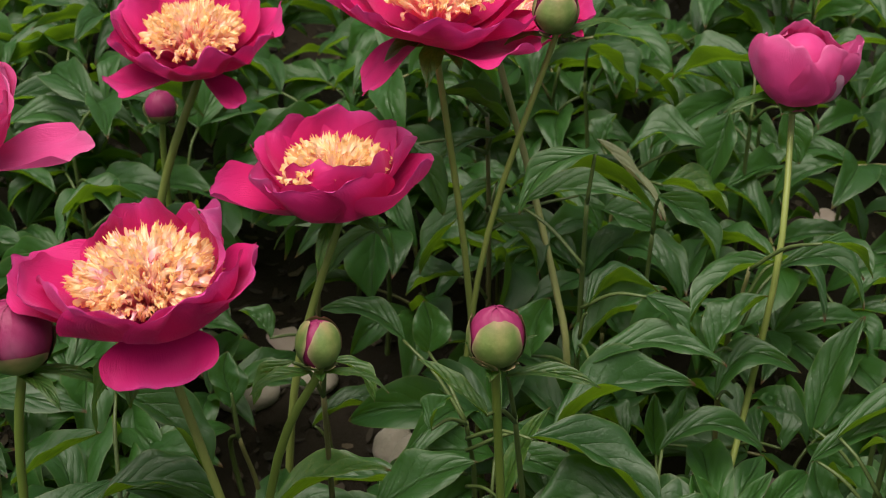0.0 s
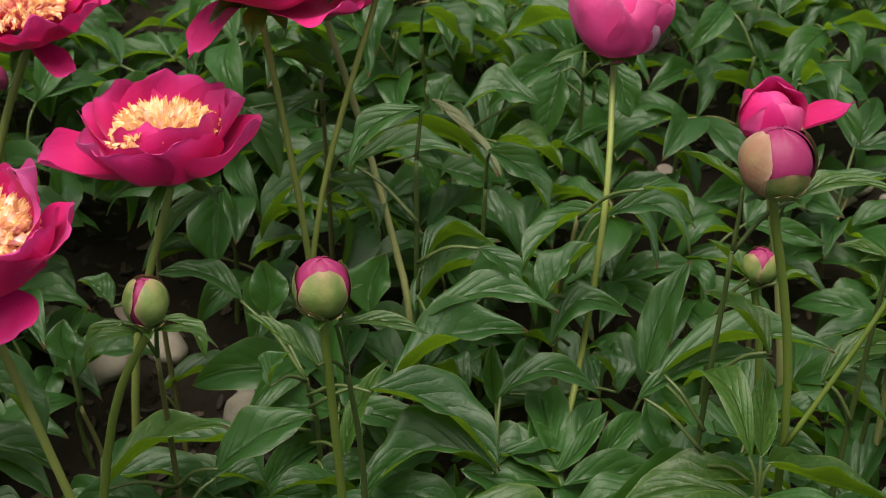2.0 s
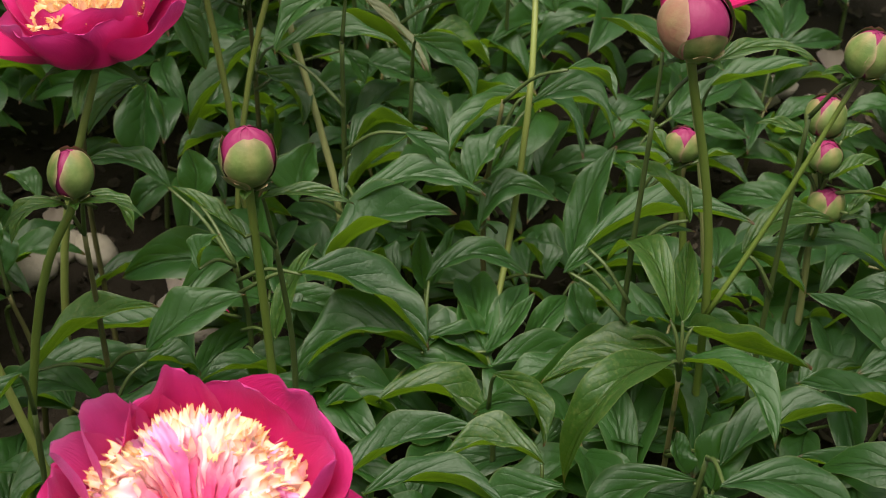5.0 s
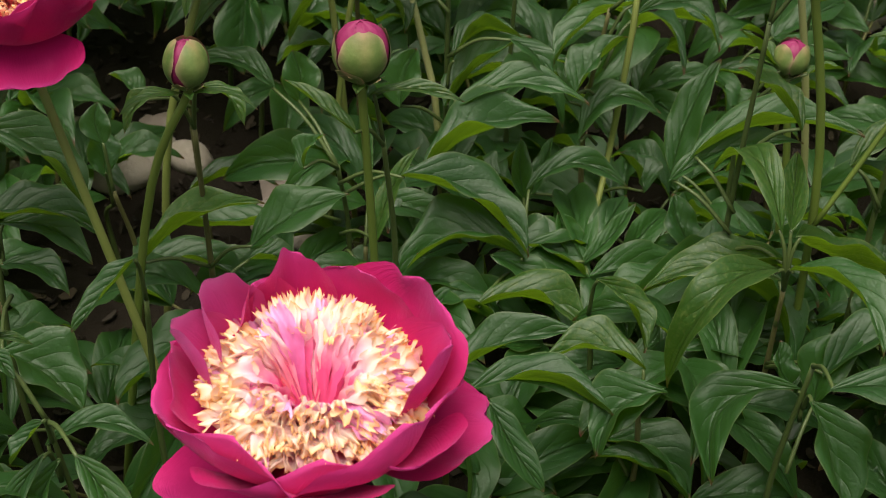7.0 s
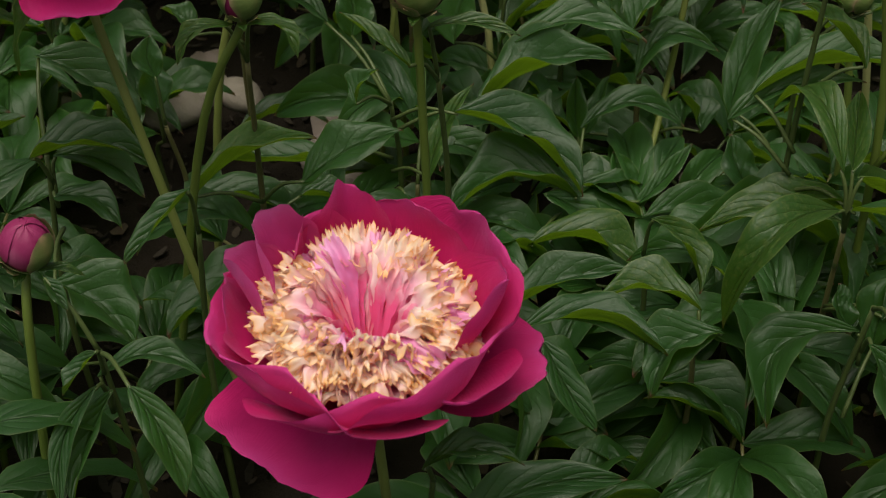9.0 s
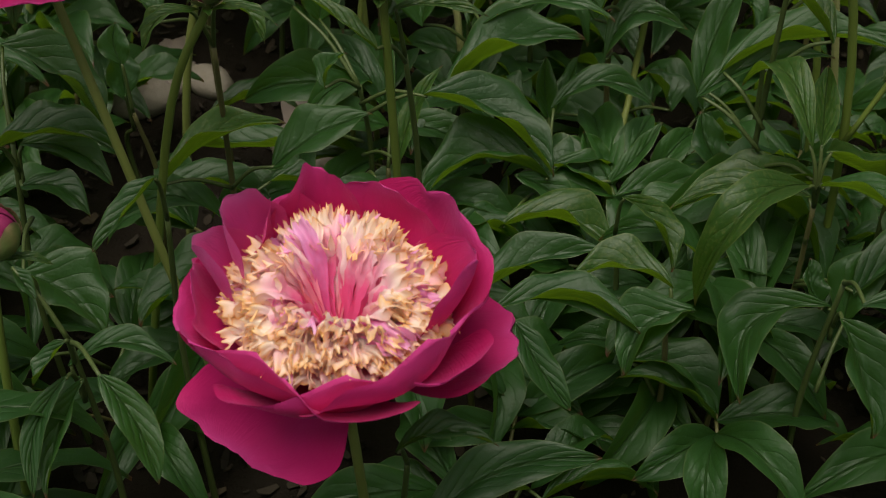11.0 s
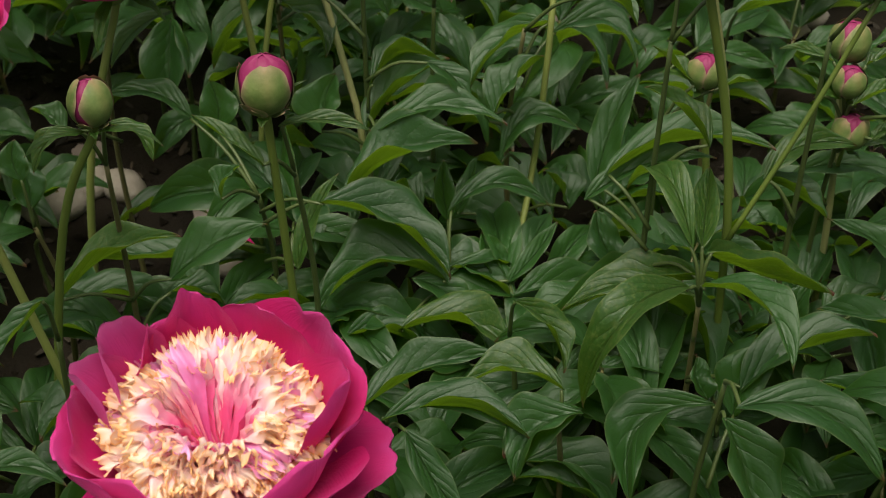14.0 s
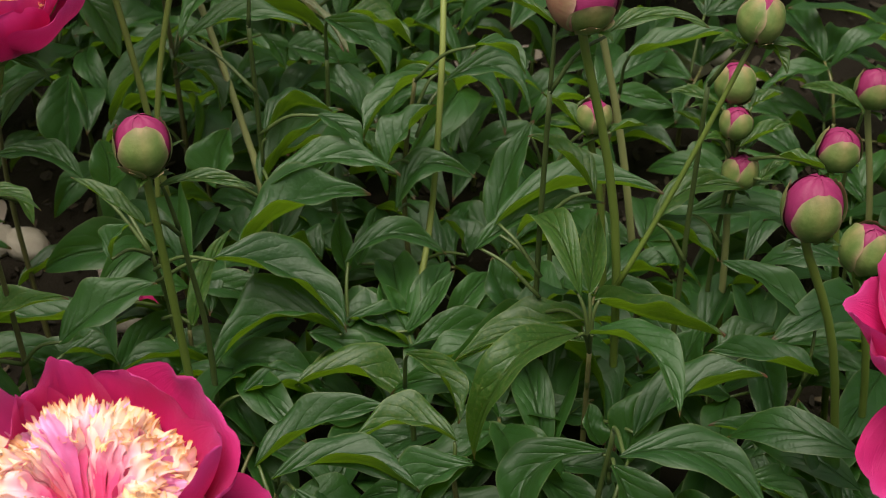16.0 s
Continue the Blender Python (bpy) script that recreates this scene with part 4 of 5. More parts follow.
leaf(s, (-0.219, 0.707, 0.288), (-0.157, 0.683, 0.267), 0.0246, 0.053, 18, bend=-0.149)
leaf(s, (-0.228, 0.751, 0.34), (-0.163, 0.713, 0.289), 0.0321, 0.081, 15, bend=-0.081)
s = shoot((0.443, 0.997), 0.254)
leaf(s, (0.443, 0.985, 0.269), (0.535, 0.984, 0.286), 0.0214, 0.007, 23)
s = shoot((-0.454, 1.333), 0.233)
leaf(s, (-0.46, 1.321, 0.241), (-0.313, 1.299, 0.21), 0.0424, 0.056, 23, bend=-0.134)
leaf(s, (-0.43, 1.3, 0.119), (-0.325, 1.333, 0.164), 0.0471, 0.057, 26, bend=-0.129)
leaf(s, (-0.453, 1.282, 0.23), (-0.358, 1.268, 0.21), 0.0351, 0.161, 22, bend=-0.257)
leaf(s, (-0.473, 1.382, 0.248), (-0.363, 1.404, 0.278), 0.0376, 0.029, 28, bend=-0.068)
s = shoot((-0.366, 1.164), 0.197)
leaf(s, (-0.366, 1.152, 0.212), (-0.287, 1.159, 0.222), 0.0288, 0.086, 24, bend=-0.157)
s = shoot((-0.295, 1.314), 0.107)
leaf(s, (-0.295, 1.302, 0.122), (-0.252, 1.331, 0.161), 0.0167, 0.044, 25, bend=-0.04)
s = shoot((-0.334, 0.807), 0.191)
leaf(s, (-0.334, 0.795, 0.206), (-0.264, 0.818, 0.238), 0.0206, 0.021, 22, bend=-0.029)
s = shoot((-0.191, 0.979), 0.113)
leaf(s, (-0.191, 0.967, 0.128), (-0.198, 0.994, 0.165), 0.0287, 0.011, -1, bend=0.037)
s = shoot((0.305, 1.224), 0.290)
leaf(s, (0.313, 1.263, 0.305), (0.229, 1.254, 0.292), 0.0357, 0.06, -24, bend=0.136)
leaf(s, (0.276, 1.194, 0.288), (0.25, 1.153, 0.231), 0.0316, -0.023, -9, bend=-0.028)
leaf(s, (0.325, 1.18, 0.302), (0.337, 1.148, 0.258), 0.0319, 0.003, 17)
s = shoot((0.147, 1.290), 0.303)
leaf(s, (0.147, 1.278, 0.318), (0.194, 1.25, 0.279), 0.0354, 0.027, 26, bend=-0.103)
s = shoot((0.177, 0.995), 0.322)
leaf(s, (0.177, 0.983, 0.337), (0.224, 0.949, 0.29), 0.03, 0.037, 24, bend=-0.129)
s = shoot((0.531, 1.408), 0.205)
leaf(s, (0.531, 1.396, 0.22), (0.615, 1.368, 0.192), 0.0292, 0.017, 28)
s = shoot((0.433, 1.313), 0.185)
leaf(s, (0.433, 1.301, 0.2), (0.514, 1.287, 0.19), 0.0316, 0.108, 25, bend=-0.178)
s = shoot((0.608, 0.860), 0.265)
leaf(s, (0.608, 0.848, 0.28), (0.557, 0.871, 0.297), 0.0132, 0.039, -25, bend=0.139, mat=LEAF_PALE)

# blooms
def bloom(at, axis, via, foot, petals, label, dome=(), mats=None, mat=None, thick=0.0042, sepals=(), stem=None, calyx=0.014, core=()):
    """A stem from its foot by way of a point up to a bloom, with a dome of petaloids (count, radius, height, seed, hole, skirt)."""
    at, foot = Vector(at), Vector(foot)
    via = [via] if len(via) == 3 and not isinstance(via[0], tuple) else list(via)
    p = thing("peony_flower_stem", foot, label, "peony", "blooming peonies")
    m = Matrix.Translation(at) @ up_along(axis)
    stalk(p, [foot - Vector((0, 0, 0.03)), *via, m @ Vector((0, 0, -0.014)), m @ Vector((0, 0, -0.006))], thick * 1.15, thick * 0.9, stem or STEM_LIT)
    head, m = flower(p, at, axis, petals, mat=mat, calyx=calyx)
    if dome:
        ribbons(head, m, dome[0], dome[1], dome[2], mats or [RIBBON], *dome[3:])
    bracts(head, m, sepals)
    if core:
        part("heart", egg(core[0], core[1], 3, 0.12), core[2], head, "closed heart of overlapping petals", m @ Matrix.Translation((0, 0, core[0] * 0.9)))
    return p


bloom((-0.006, 0.468, 0.322), (0.0, -0.05, 1), (0.001, 0.466, 0.196), (0.016, 0.462, 0.0), [
    (102, 0.112, 0.050, 6, 86, 0.3, 0.10), (124, 0.098, 0.050, 6, 80, 0.35, 0.16), (66, 0.098, 0.092, 4, 70, 0.35, 0.03), (26, 0.108, 0.108, 2, 62, 0.36, 0.02),
    (146, 0.112, 0.050, 4, 78, 0.6, 0.12, 0.0, PETAL_LILAC), (166, 0.106, 0.044, 2, 68, 0.6, 0.10, 0.0, PETAL_LILAC), (180, 0.100, 0.076, 2, 54, 0.45, 0.04), (202, 0.102, 0.11, -6, 56, 0.4, 0.02), (238, 0.093, 0.13, -15, 56, 0.34, 0.015),
    (282, 0.087, 0.14, -17, 54, 0.30, 0.015), (318, 0.100, 0.13, -12, 62, 0.36, 0.02), (354, 0.108, 0.064, 0, 68, 0.6, 0.04),
    (226, 0.082, 0.100, -18, -60, 0.12, 0.015, -0.34), (352, 0.092, 0.072, -6, 12, 0.15, 0.03)],
    "open magenta bowl-shaped peony with cream and pink heart", (410, 0.0635, 0.076, 1, 0.56, 1.28, 0.96), [RIBBON] * 2 + [RIBBON_PALE] * 4 + [RIBBON_PINK] * 5 + [RIBBON_LILAC], thick=0.003)

bloom((-0.081, 0.925, 0.369), (-0.02, 0.16, 1), (-0.125, 0.918, 0.20), (-0.15, 0.916, 0.0), [
    (84, 0.086, 0.074, 8, 66, 0.5, 0.01), (130, 0.084, 0.062, 6, 60, 0.5, 0.015), (156, 0.080, 0.052, 4, 50, 0.5, 0.02), (42, 0.080, 0.056, 6, 64, 0.5, 0.02), (14, 0.080, 0.05, 4, 62, 0.5, 0.10, 0.0, PETAL_LILAC),
    (190, 0.092, 0.076, -6, 22, 0.35, 0.03), (214, 0.080, 0.06, 0, 52, 0.45, 0.10, 0.0, PETAL_LILAC), (246, 0.068, 0.060, 2, 90, 0.4, 0.05), (278, 0.074, 0.082, -16, 70, 0.45, 0.02), (306, 0.076, 0.074, -2, 82, 0.42, 0.04), (236, 0.080, 0.068, -14, 56, 0.42, 0.03), (338, 0.088, 0.082, -10, 46, 0.42, 0.03)],
    "open magenta peony with a cream heart", (300, 0.046, 0.056, 2, 0.1, 1.25, 0.45), sepals=((185, 0.055, 0.014, -30), (250, 0.05, 0.012, -40), (330, 0.045, 0.014, -25)), thick=0.0032)

bloom((-0.170, 0.668, 0.469), (-0.06, 0.06, 1), (-0.142, 0.66, 0.306), (-0.085, 0.655, 0.0), [
    (98, 0.070, 0.05, 10, 74, 0.3, 0.12), (122, 0.066, 0.05, 10, 72, 0.3, 0.12), (16, 0.086, 0.054, 6, 80, 0.4, 0.1, 0.0, PETAL_LILAC), (40, 0.076, 0.046, 6, 80, 0.4, 0.1),
    (350, 0.078, 0.066, 0, 44, 0.4, 0.06), (172, 0.082, 0.072, 2, 30, 0.3, 0.05), (195, 0.078, 0.07, 0, 44, 0.35, 0.06), (232, 0.073, 0.084, -2, 58, 0.25, 0.04),
    (276, 0.070, 0.090, -4, 60, 0.2, 0.04), (318, 0.076, 0.084, -2, 60, 0.3, 0.04), (282, 0.046, 0.064, -12, -30, 0.15, 0.04)],
    "wide open magenta peony with a full cream heart", (440, 0.044, 0.053, 3, 0.05, 1.4, 0.42), [RIBBON, RIBBON, RIBBON, RIBBON_PINK], sepals=((212, 0.075, 0.02, -52), (250, 0.05, 0.016, -40)), thick=0.003)

bloom((-0.209, 1.103, 0.398), (0.03, 0.03, 1), (-0.255, 1.097, 0.267), (-0.33, 1.09, 0.0), [
    (90, 0.082, 0.067, 8, 62, 0.3, 0.05), (140, 0.084, 0.062, 6, 58, 0.3, 0.05), (48, 0.082, 0.062, 6, 58, 0.3, 0.05), (15, 0.085, 0.053, 2, 38, 0.45, 0.08),
    (170, 0.082, 0.058, 4, 48, 0.35, 0.07), (205, 0.078, 0.061, -4, 44, 0.3, 0.06), (248, 0.071, 0.071, -8, 44, 0.25, 0.05), (295, 0.071, 0.071, -6, 48, 0.25, 0.08),
    (335, 0.078, 0.062, -2, 42, 0.35, 0.08), (212, 0.075, 0.045, -20, 4, 0.3, 0.05), (312, 0.059, 0.025, -34, -16, 0.5, 0.05)],
    "open magenta peony with a cream heart", (300, 0.046, 0.056, 4, 0.1, 1.3, 0.45), sepals=((330, 0.05, 0.014, -35), (250, 0.03, 0.01, -40)), thick=0.0036)

bloom((-0.002, 0.99, 0.482), (0.03, 0.16, 1), (0.021, 0.981, 0.253), (0.035, 0.975, 0.0), [
    (90, 0.080, 0.070, 8, 56, 0.3), (140, 0.080, 0.070, 6, 52, 0.3), (45, 0.080, 0.070, 6, 52, 0.3), (10, 0.084, 0.065, 2, 44, 0.3), (178, 0.084, 0.061, 0, 30, 0.3),
    (215, 0.077, 0.070, -4, 34, 0.25), (258, 0.071, 0.078, -8, 38, 0.2), (300, 0.073, 0.074, -8, 34, 0.25), (335, 0.082, 0.065, -4, 28, 0.3), (320, 0.082, 0.070, -16, 10, 0.2), (205, 0.068, 0.044, -12, -52, 0.15)],
    "open magenta peony seen from low on a long bare stem", (170, 0.045, 0.052, 5, 0.15, 1.2, 0.5), sepals=((215, 0.045, 0.022, -10), (262, 0.05, 0.02, -22), (300, 0.035, 0.02, -20)), thick=0.0027)

# a bloom half hidden behind it
bloom((0.049, 1.062, 0.436), (0.02, 0.12, 1), ((0.11, 0.992, 0.153), (0.10, 1.012, 0.215), (0.075, 1.051, 0.32)), (0.118, 0.975, 0.0), [
    (30 + 45 * k, 0.082, 0.078, -2 - 3 * (k % 3), 36 + 6 * (k % 2), 0.28) for k in range(8)],
    "magenta peony bloom on a pale stem behind another", (60, 0.04, 0.042, 9, 0.2, 1.2, 0.6), stem=STEM_PALE, thick=0.003)

# the half-open cup on a tall stem
bloom((0.280, 0.993, 0.421), (0.02, -0.06, 1), ((0.21, 0.80, 0.09), (0.250, 0.899, 0.172), (0.264, 0.914, 0.324)), (0.205, 0.775, 0.0), [
    (90, 0.062, 0.060, 20, 100, 0.4, 0.05), (40, 0.060, 0.052, 20, 96, 0.4, 0.06), (140, 0.062, 0.056, 20, 96, 0.4, 0.05), (180, 0.066, 0.050, 18, 84, 0.5, 0.07), (224, 0.080, 0.072, 10, 98, 0.4, 0.04),
    (300, 0.074, 0.058, 12, 90, 0.4, 0.05), (345, 0.070, 0.050, 14, 74, 0.5, 0.08), (328, 0.062, 0.036, -6, 84, 0.4, 0.04, 0.0, PETAL_BLUSH)],
    "half-open pink peony cup on a tall leaning stem", mat=PETAL_PINK, thick=0.0027, sepals=((200, 0.06, 0.014, 4), (240, 0.030, 0.024, 14), (285, 0.028, 0.022, 12), (330, 0.030, 0.024, 14)),
    calyx=0.015, core=(0.025, 1.3, PETAL_PINK))

# a bud just breaking, with one petal let down
bloom((0.398, 0.936, 0.366), (0.02, 0.0, 1), (0.43, 0.931, 0.2), (0.465, 0.931, 0.0), [
    (100, 0.056, 0.056, 14, 118, 0.55, 0.02), (205, 0.058, 0.058, 8, 118, 0.55, 0.02), (275, 0.050, 0.050, 8, 112, 0.5, 0.02, 0.0, PETAL_PINK), (40, 0.058, 0.050, 14, 112, 0.5, 0.02), (350, 0.064, 0.030, 24, 30, 0.5, 0.06)],
    "opening magenta peony bud with one petal let down", mat=PETAL, stem=STEM_PALE, calyx=0.012, thick=0.0032, core=(0.0185, 1.25, PETAL_PINK))

# blooms cut off by the borders of the view
bloom((0.505, 0.462, 0.360), (-0.05, 0.0, 1), (0.525, 0.455, 0.235), (0.56, 0.45, 0.0), [
    (20 + 45 * k, 0.09, 0.08, 0, 48, 0.3) for k in range(8)] + [(212, 0.088, 0.062, -20, -30, 0.2)],
    "open magenta peony at the edge of the bed", (120, 0.045, 0.05, 11, 0.15, 1.2, 0.6))
bloom((-0.325, 0.815, 0.482), (-0.05, -0.05, 1), (-0.33, 0.805, 0.345), (-0.38, 0.80, 0.0), [
    (15 + 51 * k, 0.082, 0.075, 8, 72, 0.4) for k in range(7)] + [(350, 0.096, 0.046, 0, 16, 0.4, 0.12)],
    "half-open pink peony at the edge of the bed", mat=PETAL_PINK)


# buds
def bud_stem(at, axis, radius, via, foot, label="round pink and green peony bud on an upright stem", thick=0.0029, mat=None, **how):
    p = thing("peony_bud_stem", foot, label, "peony bud", "peony buds")
    low = bud(p, at, axis, radius, **how)
    stalk(p, [Vector(foot) - Vector((0, 0, 0.03)), via, low + Vector(axis).normalized() * -0.006, low + Vector(axis).normalized() * 0.004], thick * 1.15, thick * 0.95, mat)
    return p


def side_bud(p, at, axis, radius, root, **how):
    """One more bud on a short stalk from the stem of p."""
    low = bud(p, at, axis, radius, **how)
    root = Vector(root)
    stalk(p, [root, root.lerp(low, 0.5) + Vector((0, 0, -0.006)), low + Vector(axis).normalized() * 0.003], 0.0021, 0.0018, None, "side_stalk", 8)


bud_stem((0.033, 0.712, 0.414), (0.02, 0.16, 1), 0.0182, (0.039, 0.71, 0.214), (0.045, 0.708, 0), sepals=((275, 52, 56), (18, 40, 44), (172, 36, 46), (90, 30, 50), (232, -20, 40)), tall=1.12, leafy=((196, 0.030, 0.006, 52), (4, 0.034, 0.007, 46)))
bud_stem((-0.081, 0.718, 0.405), (0.05, 0.15, 1), 0.0142, (-0.12, 0.715, 0.285), (-0.175, 0.71, 0), sepals=((318, 78, 66), (196, 70, 44), (80, 66, 70)), tall=1.15, leafy=((338, 0.046, 0.011, -4), (205, 0.044, 0.014, -10), (188, 0.016, 0.004, 55)))
main = bud_stem((0.319, 0.701, 0.500), (0.0, 0.12, 1), 0.0225, (0.352, 0.692, 0.297), (0.36, 0.68, 0), "fat pink peony bud with a peach-tinted sepal", sepals=((272, 6, 46), (200, 62, 42, SEPAL_PEACH), (5, 58, 24), (90, 20, 60)), tall=1.0, thick=0.003)
side_bud(main, (0.437, 0.695, 0.474), (0.15, -0.05, 1), 0.0148, (0.352, 0.685, 0.265), sepals=((300, 74, 60), (205, 70, 48), (90, 66, 70)), tall=1.1, leafy=((200, 0.036, 0.010, 16), (350, 0.03, 0.010, 6)))
bud_stem((0.374, 0.842, 0.308), (0.1, -0.05, 1), 0.0135, (0.385, 0.835, 0.202), (0.40, 0.83, 0), sepals=((310, 62, 60), (100, 50, 60), (205, 52, 50)), thick=0.003, leafy=((185, 0.040, 0.011, 30), (345, 0.03, 0.009, 24)))
pair = bud_stem((0.482, 0.828, 0.336), (0.05, -0.05, 1), 0.0155, (0.494, 0.825, 0.16), (0.502, 0.825, 0), "cluster of round peony buds on one stem", sepals=((290, 78, 66), (80, 60, 66), (185, 56, 44)), mat=STEM_PALE, thick=0.003, leafy=((190, 0.034, 0.010, 8), (0, 0.034, 0.010, 14)))
side_bud(pair, (0.479, 0.808, 0.312), (-0.05, -0.15, 1), 0.0125, (0.488, 0.823, 0.275), sepals=((285, 66, 60), (20, 60, 50), (180, 60, 50)), leafy=((195, 0.03, 0.009, 25),))
side_bud(pair, (0.486, 0.802, 0.268), (0.12, -0.2, 1), 0.0142, (0.491, 0.824, 0.215), sepals=((300, 72, 66), (60, 60, 60), (195, 56, 50)), leafy=((350, 0.036, 0.009, 18), (185, 0.03, 0.009, 10)))
bud_stem((0.452, 0.605, 0.386), (0.05, 0.12, 1), 0.0195, (0.49, 0.6, 0.24), (0.53, 0.6, 0), "swelling magenta peony bud with a green front sepal", sepals=((262, 46, 50), (10, 46, 30), (150, 40, 40)), tall=1.15, thick=0.003)
bud_stem((0.544, 0.76, 0.312), (0.05, -0.1, 1), 0.0165, (0.56, 0.757, 0.2), (0.585, 0.755, 0), sepals=((258, 56, 60), (10, 50, 46), (140, 50, 44)))
bud_stem((0.515, 0.638, 0.316), (0.1, -0.1, 1), 0.0175, (0.535, 0.635, 0.2), (0.56, 0.634, 0), sepals=((285, 70, 66), (40, 60, 60), (170, 66, 60)))
bud_stem((0.62, 0.862, 0.293), (0.05, -0.1, 1), 0.0165, (0.64, 0.858, 0.149), (0.655, 0.858, 0), sepals=((265, 46, 60), (20, 40, 54), (140, 40, 50)), mat=STEM_PALE)
bud_stem((-0.251, 0.658, 0.465), (0.05, -0.05, 1), 0.0215, (-0.268, 0.653, 0.338), (-0.3, 0.65, 0), "dark red peony bud half wrapped in sepals", sepals=((280, 5, 66), (40, 0, 66), (160, 0, 66)), leafy=((350, 0.05, 0.011, -8), (310, 0.045, 0.011, 4)))
bud_stem((-0.262, 1.178, 0.315), (0.05, -0.05, 1), 0.0145, (-0.266, 1.173, 0.222), (-0.27, 1.17, 0), sepals=((275, -5, 60), (30, 0, 60), (150, 0, 60)))
bud_stem((0.086, 0.965, 0.515), (0.0, 0.0, 1), 0.0165, (0.031, 0.961, 0.285), (0.0, 0.96, 0), sepals=((275, 60, 66), (30, 50, 66), (150, 55, 60)), leafy=((10, 0.055, 0.014, 0), (190, 0.035, 0.01, -5)), thick=0.0023, mat=STEM_LIT)
bud_stem((-0.208, 0.565, 0.334), (0.2, -0.1, 1), 0.0160, (-0.218, 0.55, 0.245), (-0.24, 0.54, 0), "dark red peony bud half wrapped in sepals", sepals=((330, 50, 46), (240, -10, 50), (60, 40, 44), (160, 0, 66)))

# fallen petals and litter on the soil
def fallen_petal(x, y, length, width, turn, mat, label, lift=0.012, seed=0):
    z = ground_height(x, y) + lift
    ob = new("fallen_petal", mesh_of("fallen_petal", petal_bm(length, width, -6, 22, 0.5, 0.06, seed=seed, r0=0.0, nu=10, nv=10), mat))
    ob.matrix_basis = pose(x, y, z, 0, 4, turn)
    tagged(ob, label, "petal", "fallen petals")


PALE = "faded cream peony petal lying on the soil"
for k, (x, y, size, turn) in enumerate(((-0.055, 1.06, 0.045, 60), (-0.165, 1.175, 0.04, 110),
                                        (-0.19, 1.57, 0.05, 90), (-0.14, 1.60, 0.045, 200), (0.60, 1.27, 0.05, 30), (0.635, 1.32, 0.05, 140), (0.301, 0.938, 0.035, 80), (0.32, 0.925, 0.03, 250), (0.43, 1.39, 0.04, 10), (0.67, 1.52, 0.045, 170), (-0.17, 1.64, 0.055, 20), (-0.13, 1.58, 0.05, 320), (0.37, 1.42, 0.035, 60), (0.71, 1.27, 0.05, 200), (0.74, 1.36, 0.04, 80))):
    fallen_petal(x, y, size, size * 0.8, turn, PETAL_FALLEN, PALE, 0.012, k)
for k, (x, y, size, turn) in enumerate(((0.074, 0.91, 0.045, 40), (0.103, 0.934, 0.045, 200), (0.004, 0.986, 0.03, 120))):
    fallen_petal(x, y, size, size * 0.85, turn, PETAL, "fallen magenta petal under the leaves", 0.03, 40 + k)


def stone(x, y, size, turn, flat, seed):
    """A rounded lump half sunk in the soil."""
    bm = bmesh.new()
    bmesh.ops.create_icosphere(bm, subdivisions=3, radius=1)
    for v in bm.verts:
        k = 1 + 0.12 * noise.noise(v.co * 1.3 + Vector((seed, 0, 0))) + 0.04 * noise.noise(v.co * 4 + Vector((0, seed, 0)))
        v.co = Vector((v.co.x * k, v.co.y * k * 0.75, v.co.z * k * flat)) * size
    ob = new("stone", mesh_of("stone", bm, STONE))
    ob.matrix_basis = pose(x, y, ground_height(x, y) + size * flat * 0.55, 6, 0, turn)
    tagged(ob, "pale rounded stone half sunk in the soil", "stone", "pale stones")


for k, (x, y, size, turn) in enumerate(((-0.020, 1.022, 0.037, 20), (-0.052, 1.04, 0.026, 70), (-0.204, 1.115, 0.034, 10), (-0.168, 1.15, 0.026, 50), (-0.136, 1.146, 0.028, 140), (-0.25, 1.176, 0.030, 95),
                                        (-0.318, 1.114, 0.022, 30), (0.615, 1.30, 0.030, 60), (0.66, 1.325, 0.024, 15), (0.308, 0.925, 0.018, 40), (0.338, 0.937, 0.015, 100), (0.371, 0.849, 0.014, 75))):
    stone(x, y, size, turn, 0.6, 3.7 * k)


def clods():
    """Crumbs of soil, too many to count."""
    r = random.Random(21)
    verts, faces = [], []
    for _ in range(2600):
        x, y = r.uniform(-0.8, 1.3), r.uniform(0.3, 2.3)
        s = r.uniform(0.003, 0.013) * r.uniform(0.5, 1)
        z = ground_height(x, y) + s * 0.25
        n = len(verts)
        for d in ((1, 0, 0), (-1, 0, 0), (0, 1, 0), (0, -1, 0), (0, 0, 1), (0, 0, -1)):
            verts.append((x + s * d[0] * r.uniform(0.6, 1.2) + s * r.uniform(-0.2, 0.2), y + s * d[1] * r.uniform(0.6, 1.2), z + s * d[2] * r.uniform(0.5, 0.9)))
        for a, b in ((0, 2), (2, 1), (1, 3), (3, 0)):
            faces += [(n + a, n + b, n + 4), (n + b, n + a, n + 5)]
    me = bpy.data.meshes.new("clods")
    me.from_pydata(verts, [], faces)
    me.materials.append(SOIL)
    tagged(new("clods", me), "small crumbs of dark garden soil, its colour deepened for leaf shade", "soil", kind="stuff")


clods()


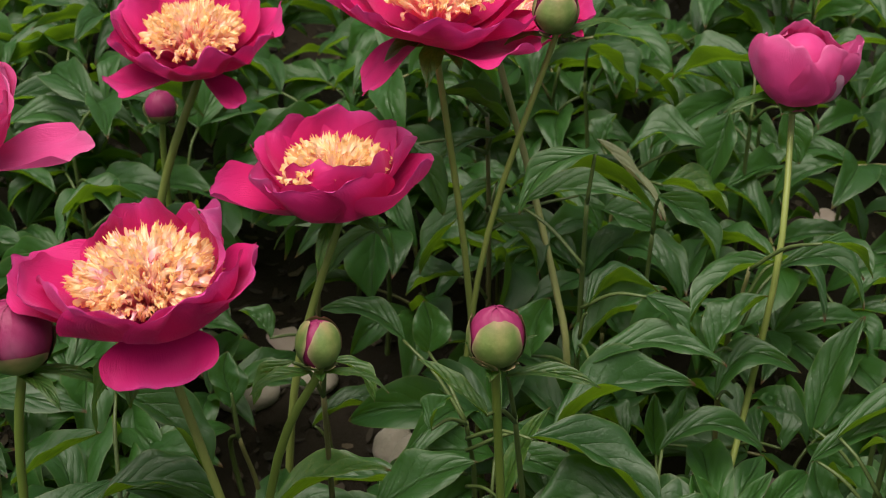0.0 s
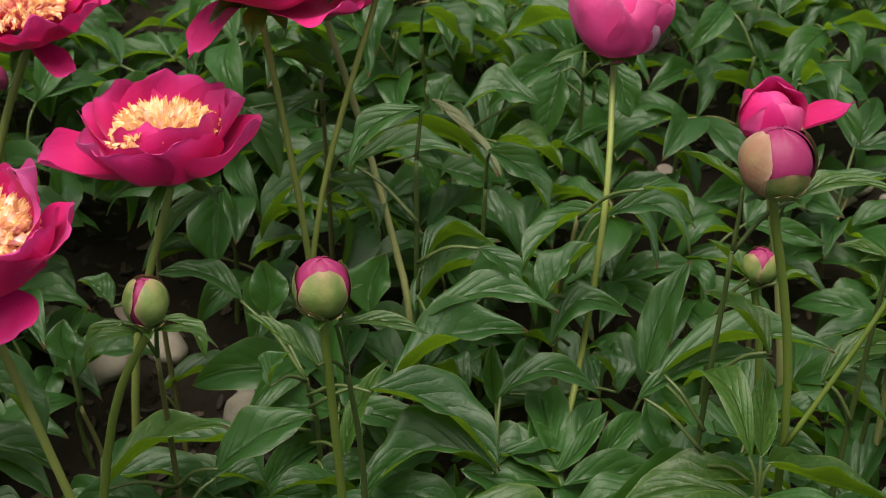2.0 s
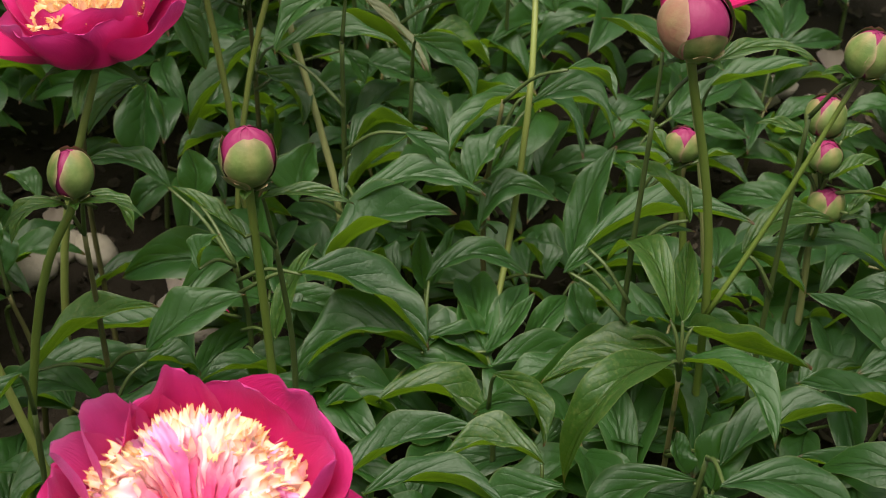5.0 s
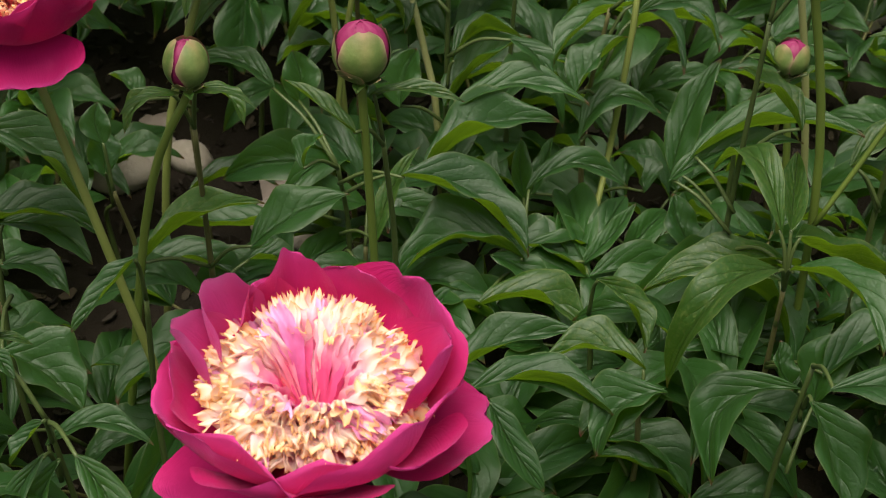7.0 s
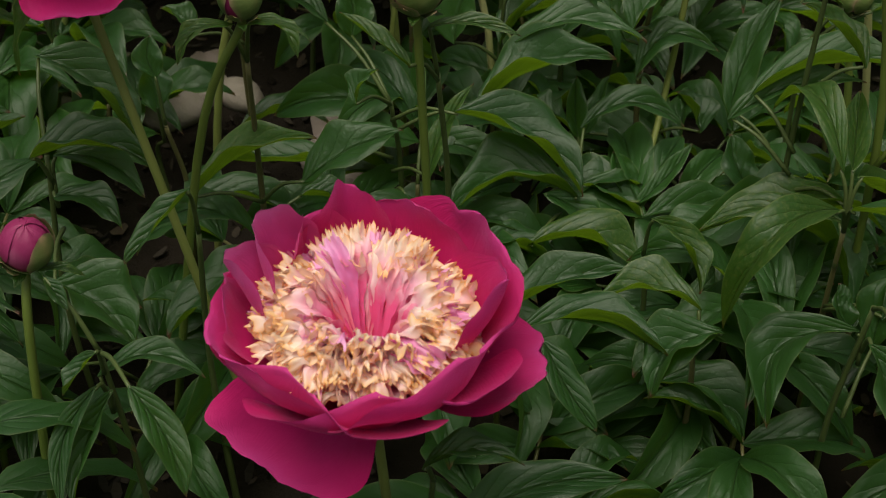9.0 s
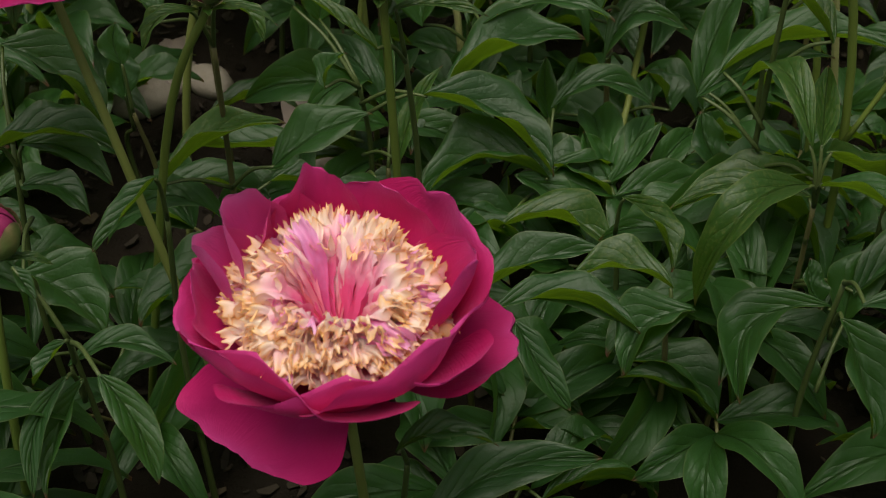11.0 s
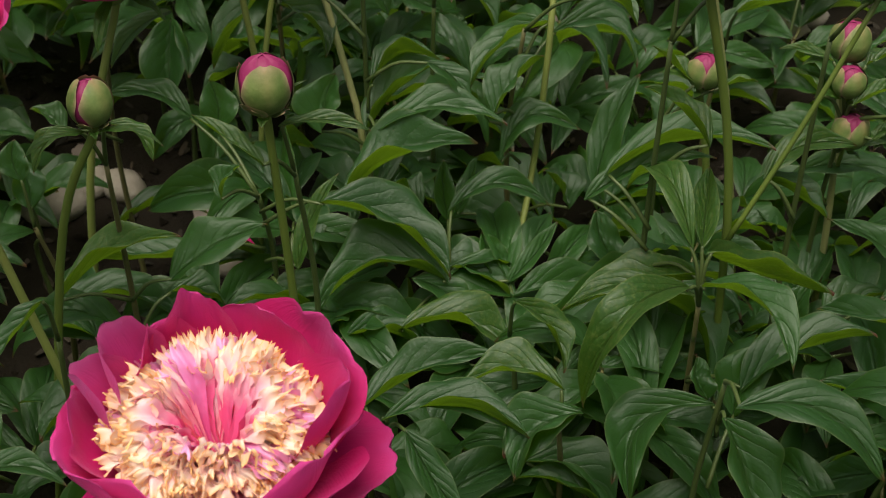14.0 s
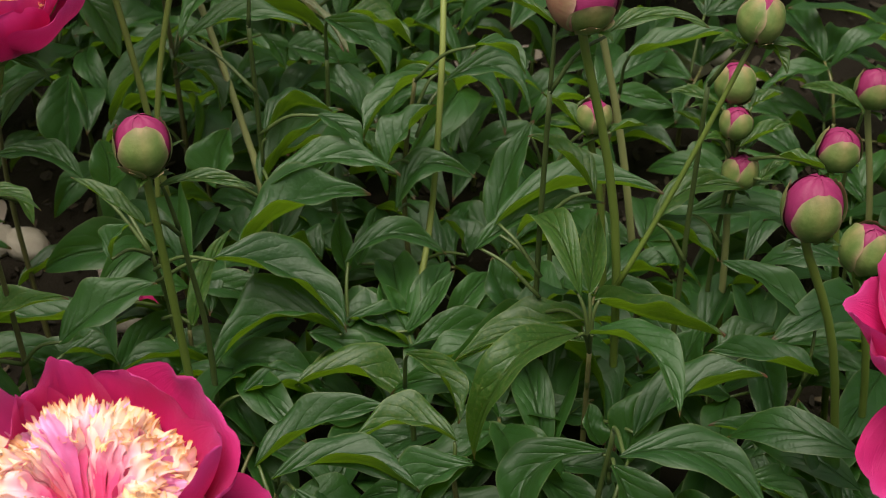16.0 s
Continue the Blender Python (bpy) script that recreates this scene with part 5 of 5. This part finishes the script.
def mulch():
    """Dry flakes, straws and chips on the soil, too many to count."""
    r = random.Random(33)
    verts, faces = [], []
    for _ in range(5200):
        x, y = r.uniform(-0.75, 1.25), r.uniform(0.4, 2.3)
        size, wide = r.uniform(0.006, 0.02), r.uniform(0.15, 0.5)
        m = pose(x, y, ground_height(x, y) + 0.004, r.uniform(-30, 30), r.uniform(-30, 30), r.uniform(0, 360))
        n = len(verts)
        curl = r.uniform(0.05, 0.35)
        for u, v in ((-1, -0.4), (0, -0.7), (1, -0.3), (1, 0.4), (0, 0.7), (-1, 0.3)):
            z = size * 0.5 * curl * u * u
            verts.append(tuple(m @ Vector((u * size * 0.5, v * size * wide, z))))
            verts.append(tuple(m @ Vector((u * size * 0.5, v * size * wide, z - 0.0009))))
        t, d = [n + 2 * k for k in range(6)], [n + 2 * k + 1 for k in range(6)]
        faces += [(t[0], t[1], t[4], t[5]), (t[1], t[2], t[3], t[4]), (d[5], d[4], d[1], d[0]), (d[4], d[3], d[2], d[1])]
        faces += [(t[(k + 1) % 6], t[k], d[k], d[(k + 1) % 6]) for k in range(6)]
    me = bpy.data.meshes.new("dry_litter")
    me.from_pydata(verts, [], faces)
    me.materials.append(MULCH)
    tagged(new("dry_litter", me), "dry brown leaf litter and chips on the soil", "litter", kind="stuff")


mulch()


def outer_foliage():
    """The rest of the bed on all sides, leaf over leaf, too many to count: added out of view, it also blocks side
    light.
    """
    r = random.Random(91)
    kinds = []
    for k in range(6):
        bm = leaf_bm(0.1, 0.034, 0.08 + 0.05 * (k % 3), 0.35, 0.1 * (k % 4), 0.3 - 0.2 * (k % 3), 0.03 * (k % 2), 300 + k, 4, 8)
        kinds.append([v.co.copy() for v in bm.verts])
        bm.free()
    quads = [(j * 5 + i, j * 5 + i + 1, j * 5 + i + 6, j * 5 + i + 5) for j in range(8) for i in range(4)]
    turns = [(q % 5 / 4, q // 5 / 8) for quad in quads for q in quad]
    verts, faces, uvs = [], [], []
    for j in range(21):
        for i in range(27):
            x, y = -1.6 + 0.125 * i + r.uniform(-0.05, 0.05), -0.3 + 0.125 * j + r.uniform(-0.05, 0.05)
            if y > 0.36 and -0.34 * y - 0.12 < x < 0.53 * y + 0.22 and y < 2.25:
                continue
            # the unseen near rows stand taller to hold skylight off the low leaves
            top = 0.27 if y < 0.24 else 0.13 if y < 0.4 else 0.26
            z0 = ground_height(x, y)
            for k in range(17):
                a, h = k * 2.4 + r.uniform(-0.5, 0.5), top * r.uniform(0.35, 1.0)
                base = Vector((x + 0.05 * math.cos(a), y + 0.05 * math.sin(a), z0 + h))
                way = Vector((math.cos(a), math.sin(a), r.uniform(-0.6, 0.3)))
                m = along(base, base + way, r.uniform(-25, 25)) @ Matrix.Scale(r.uniform(0.8, 1.2), 4)
                n = len(verts)
                verts += [tuple(m @ c) for c in r.choice(kinds)]
                faces += [(n + a0, n + b0, n + c0, n + d0) for a0, b0, c0, d0 in quads]
                uvs += turns
    me = bpy.data.meshes.new("peony_foliage")
    me.from_pydata(verts, [], faces)
    me.uv_layers.new(name="uv").data.foreach_set("uv", [c for p in uvs for c in p])
    me.polygons.foreach_set("use_smooth", [True] * len(me.polygons))
    me.materials.append(LEAF)
    tagged(new("peony_foliage", me), "dense green peony leaves added unseen to widen the bed and block side light", "foliage", kind="stuff")


outer_foliage()
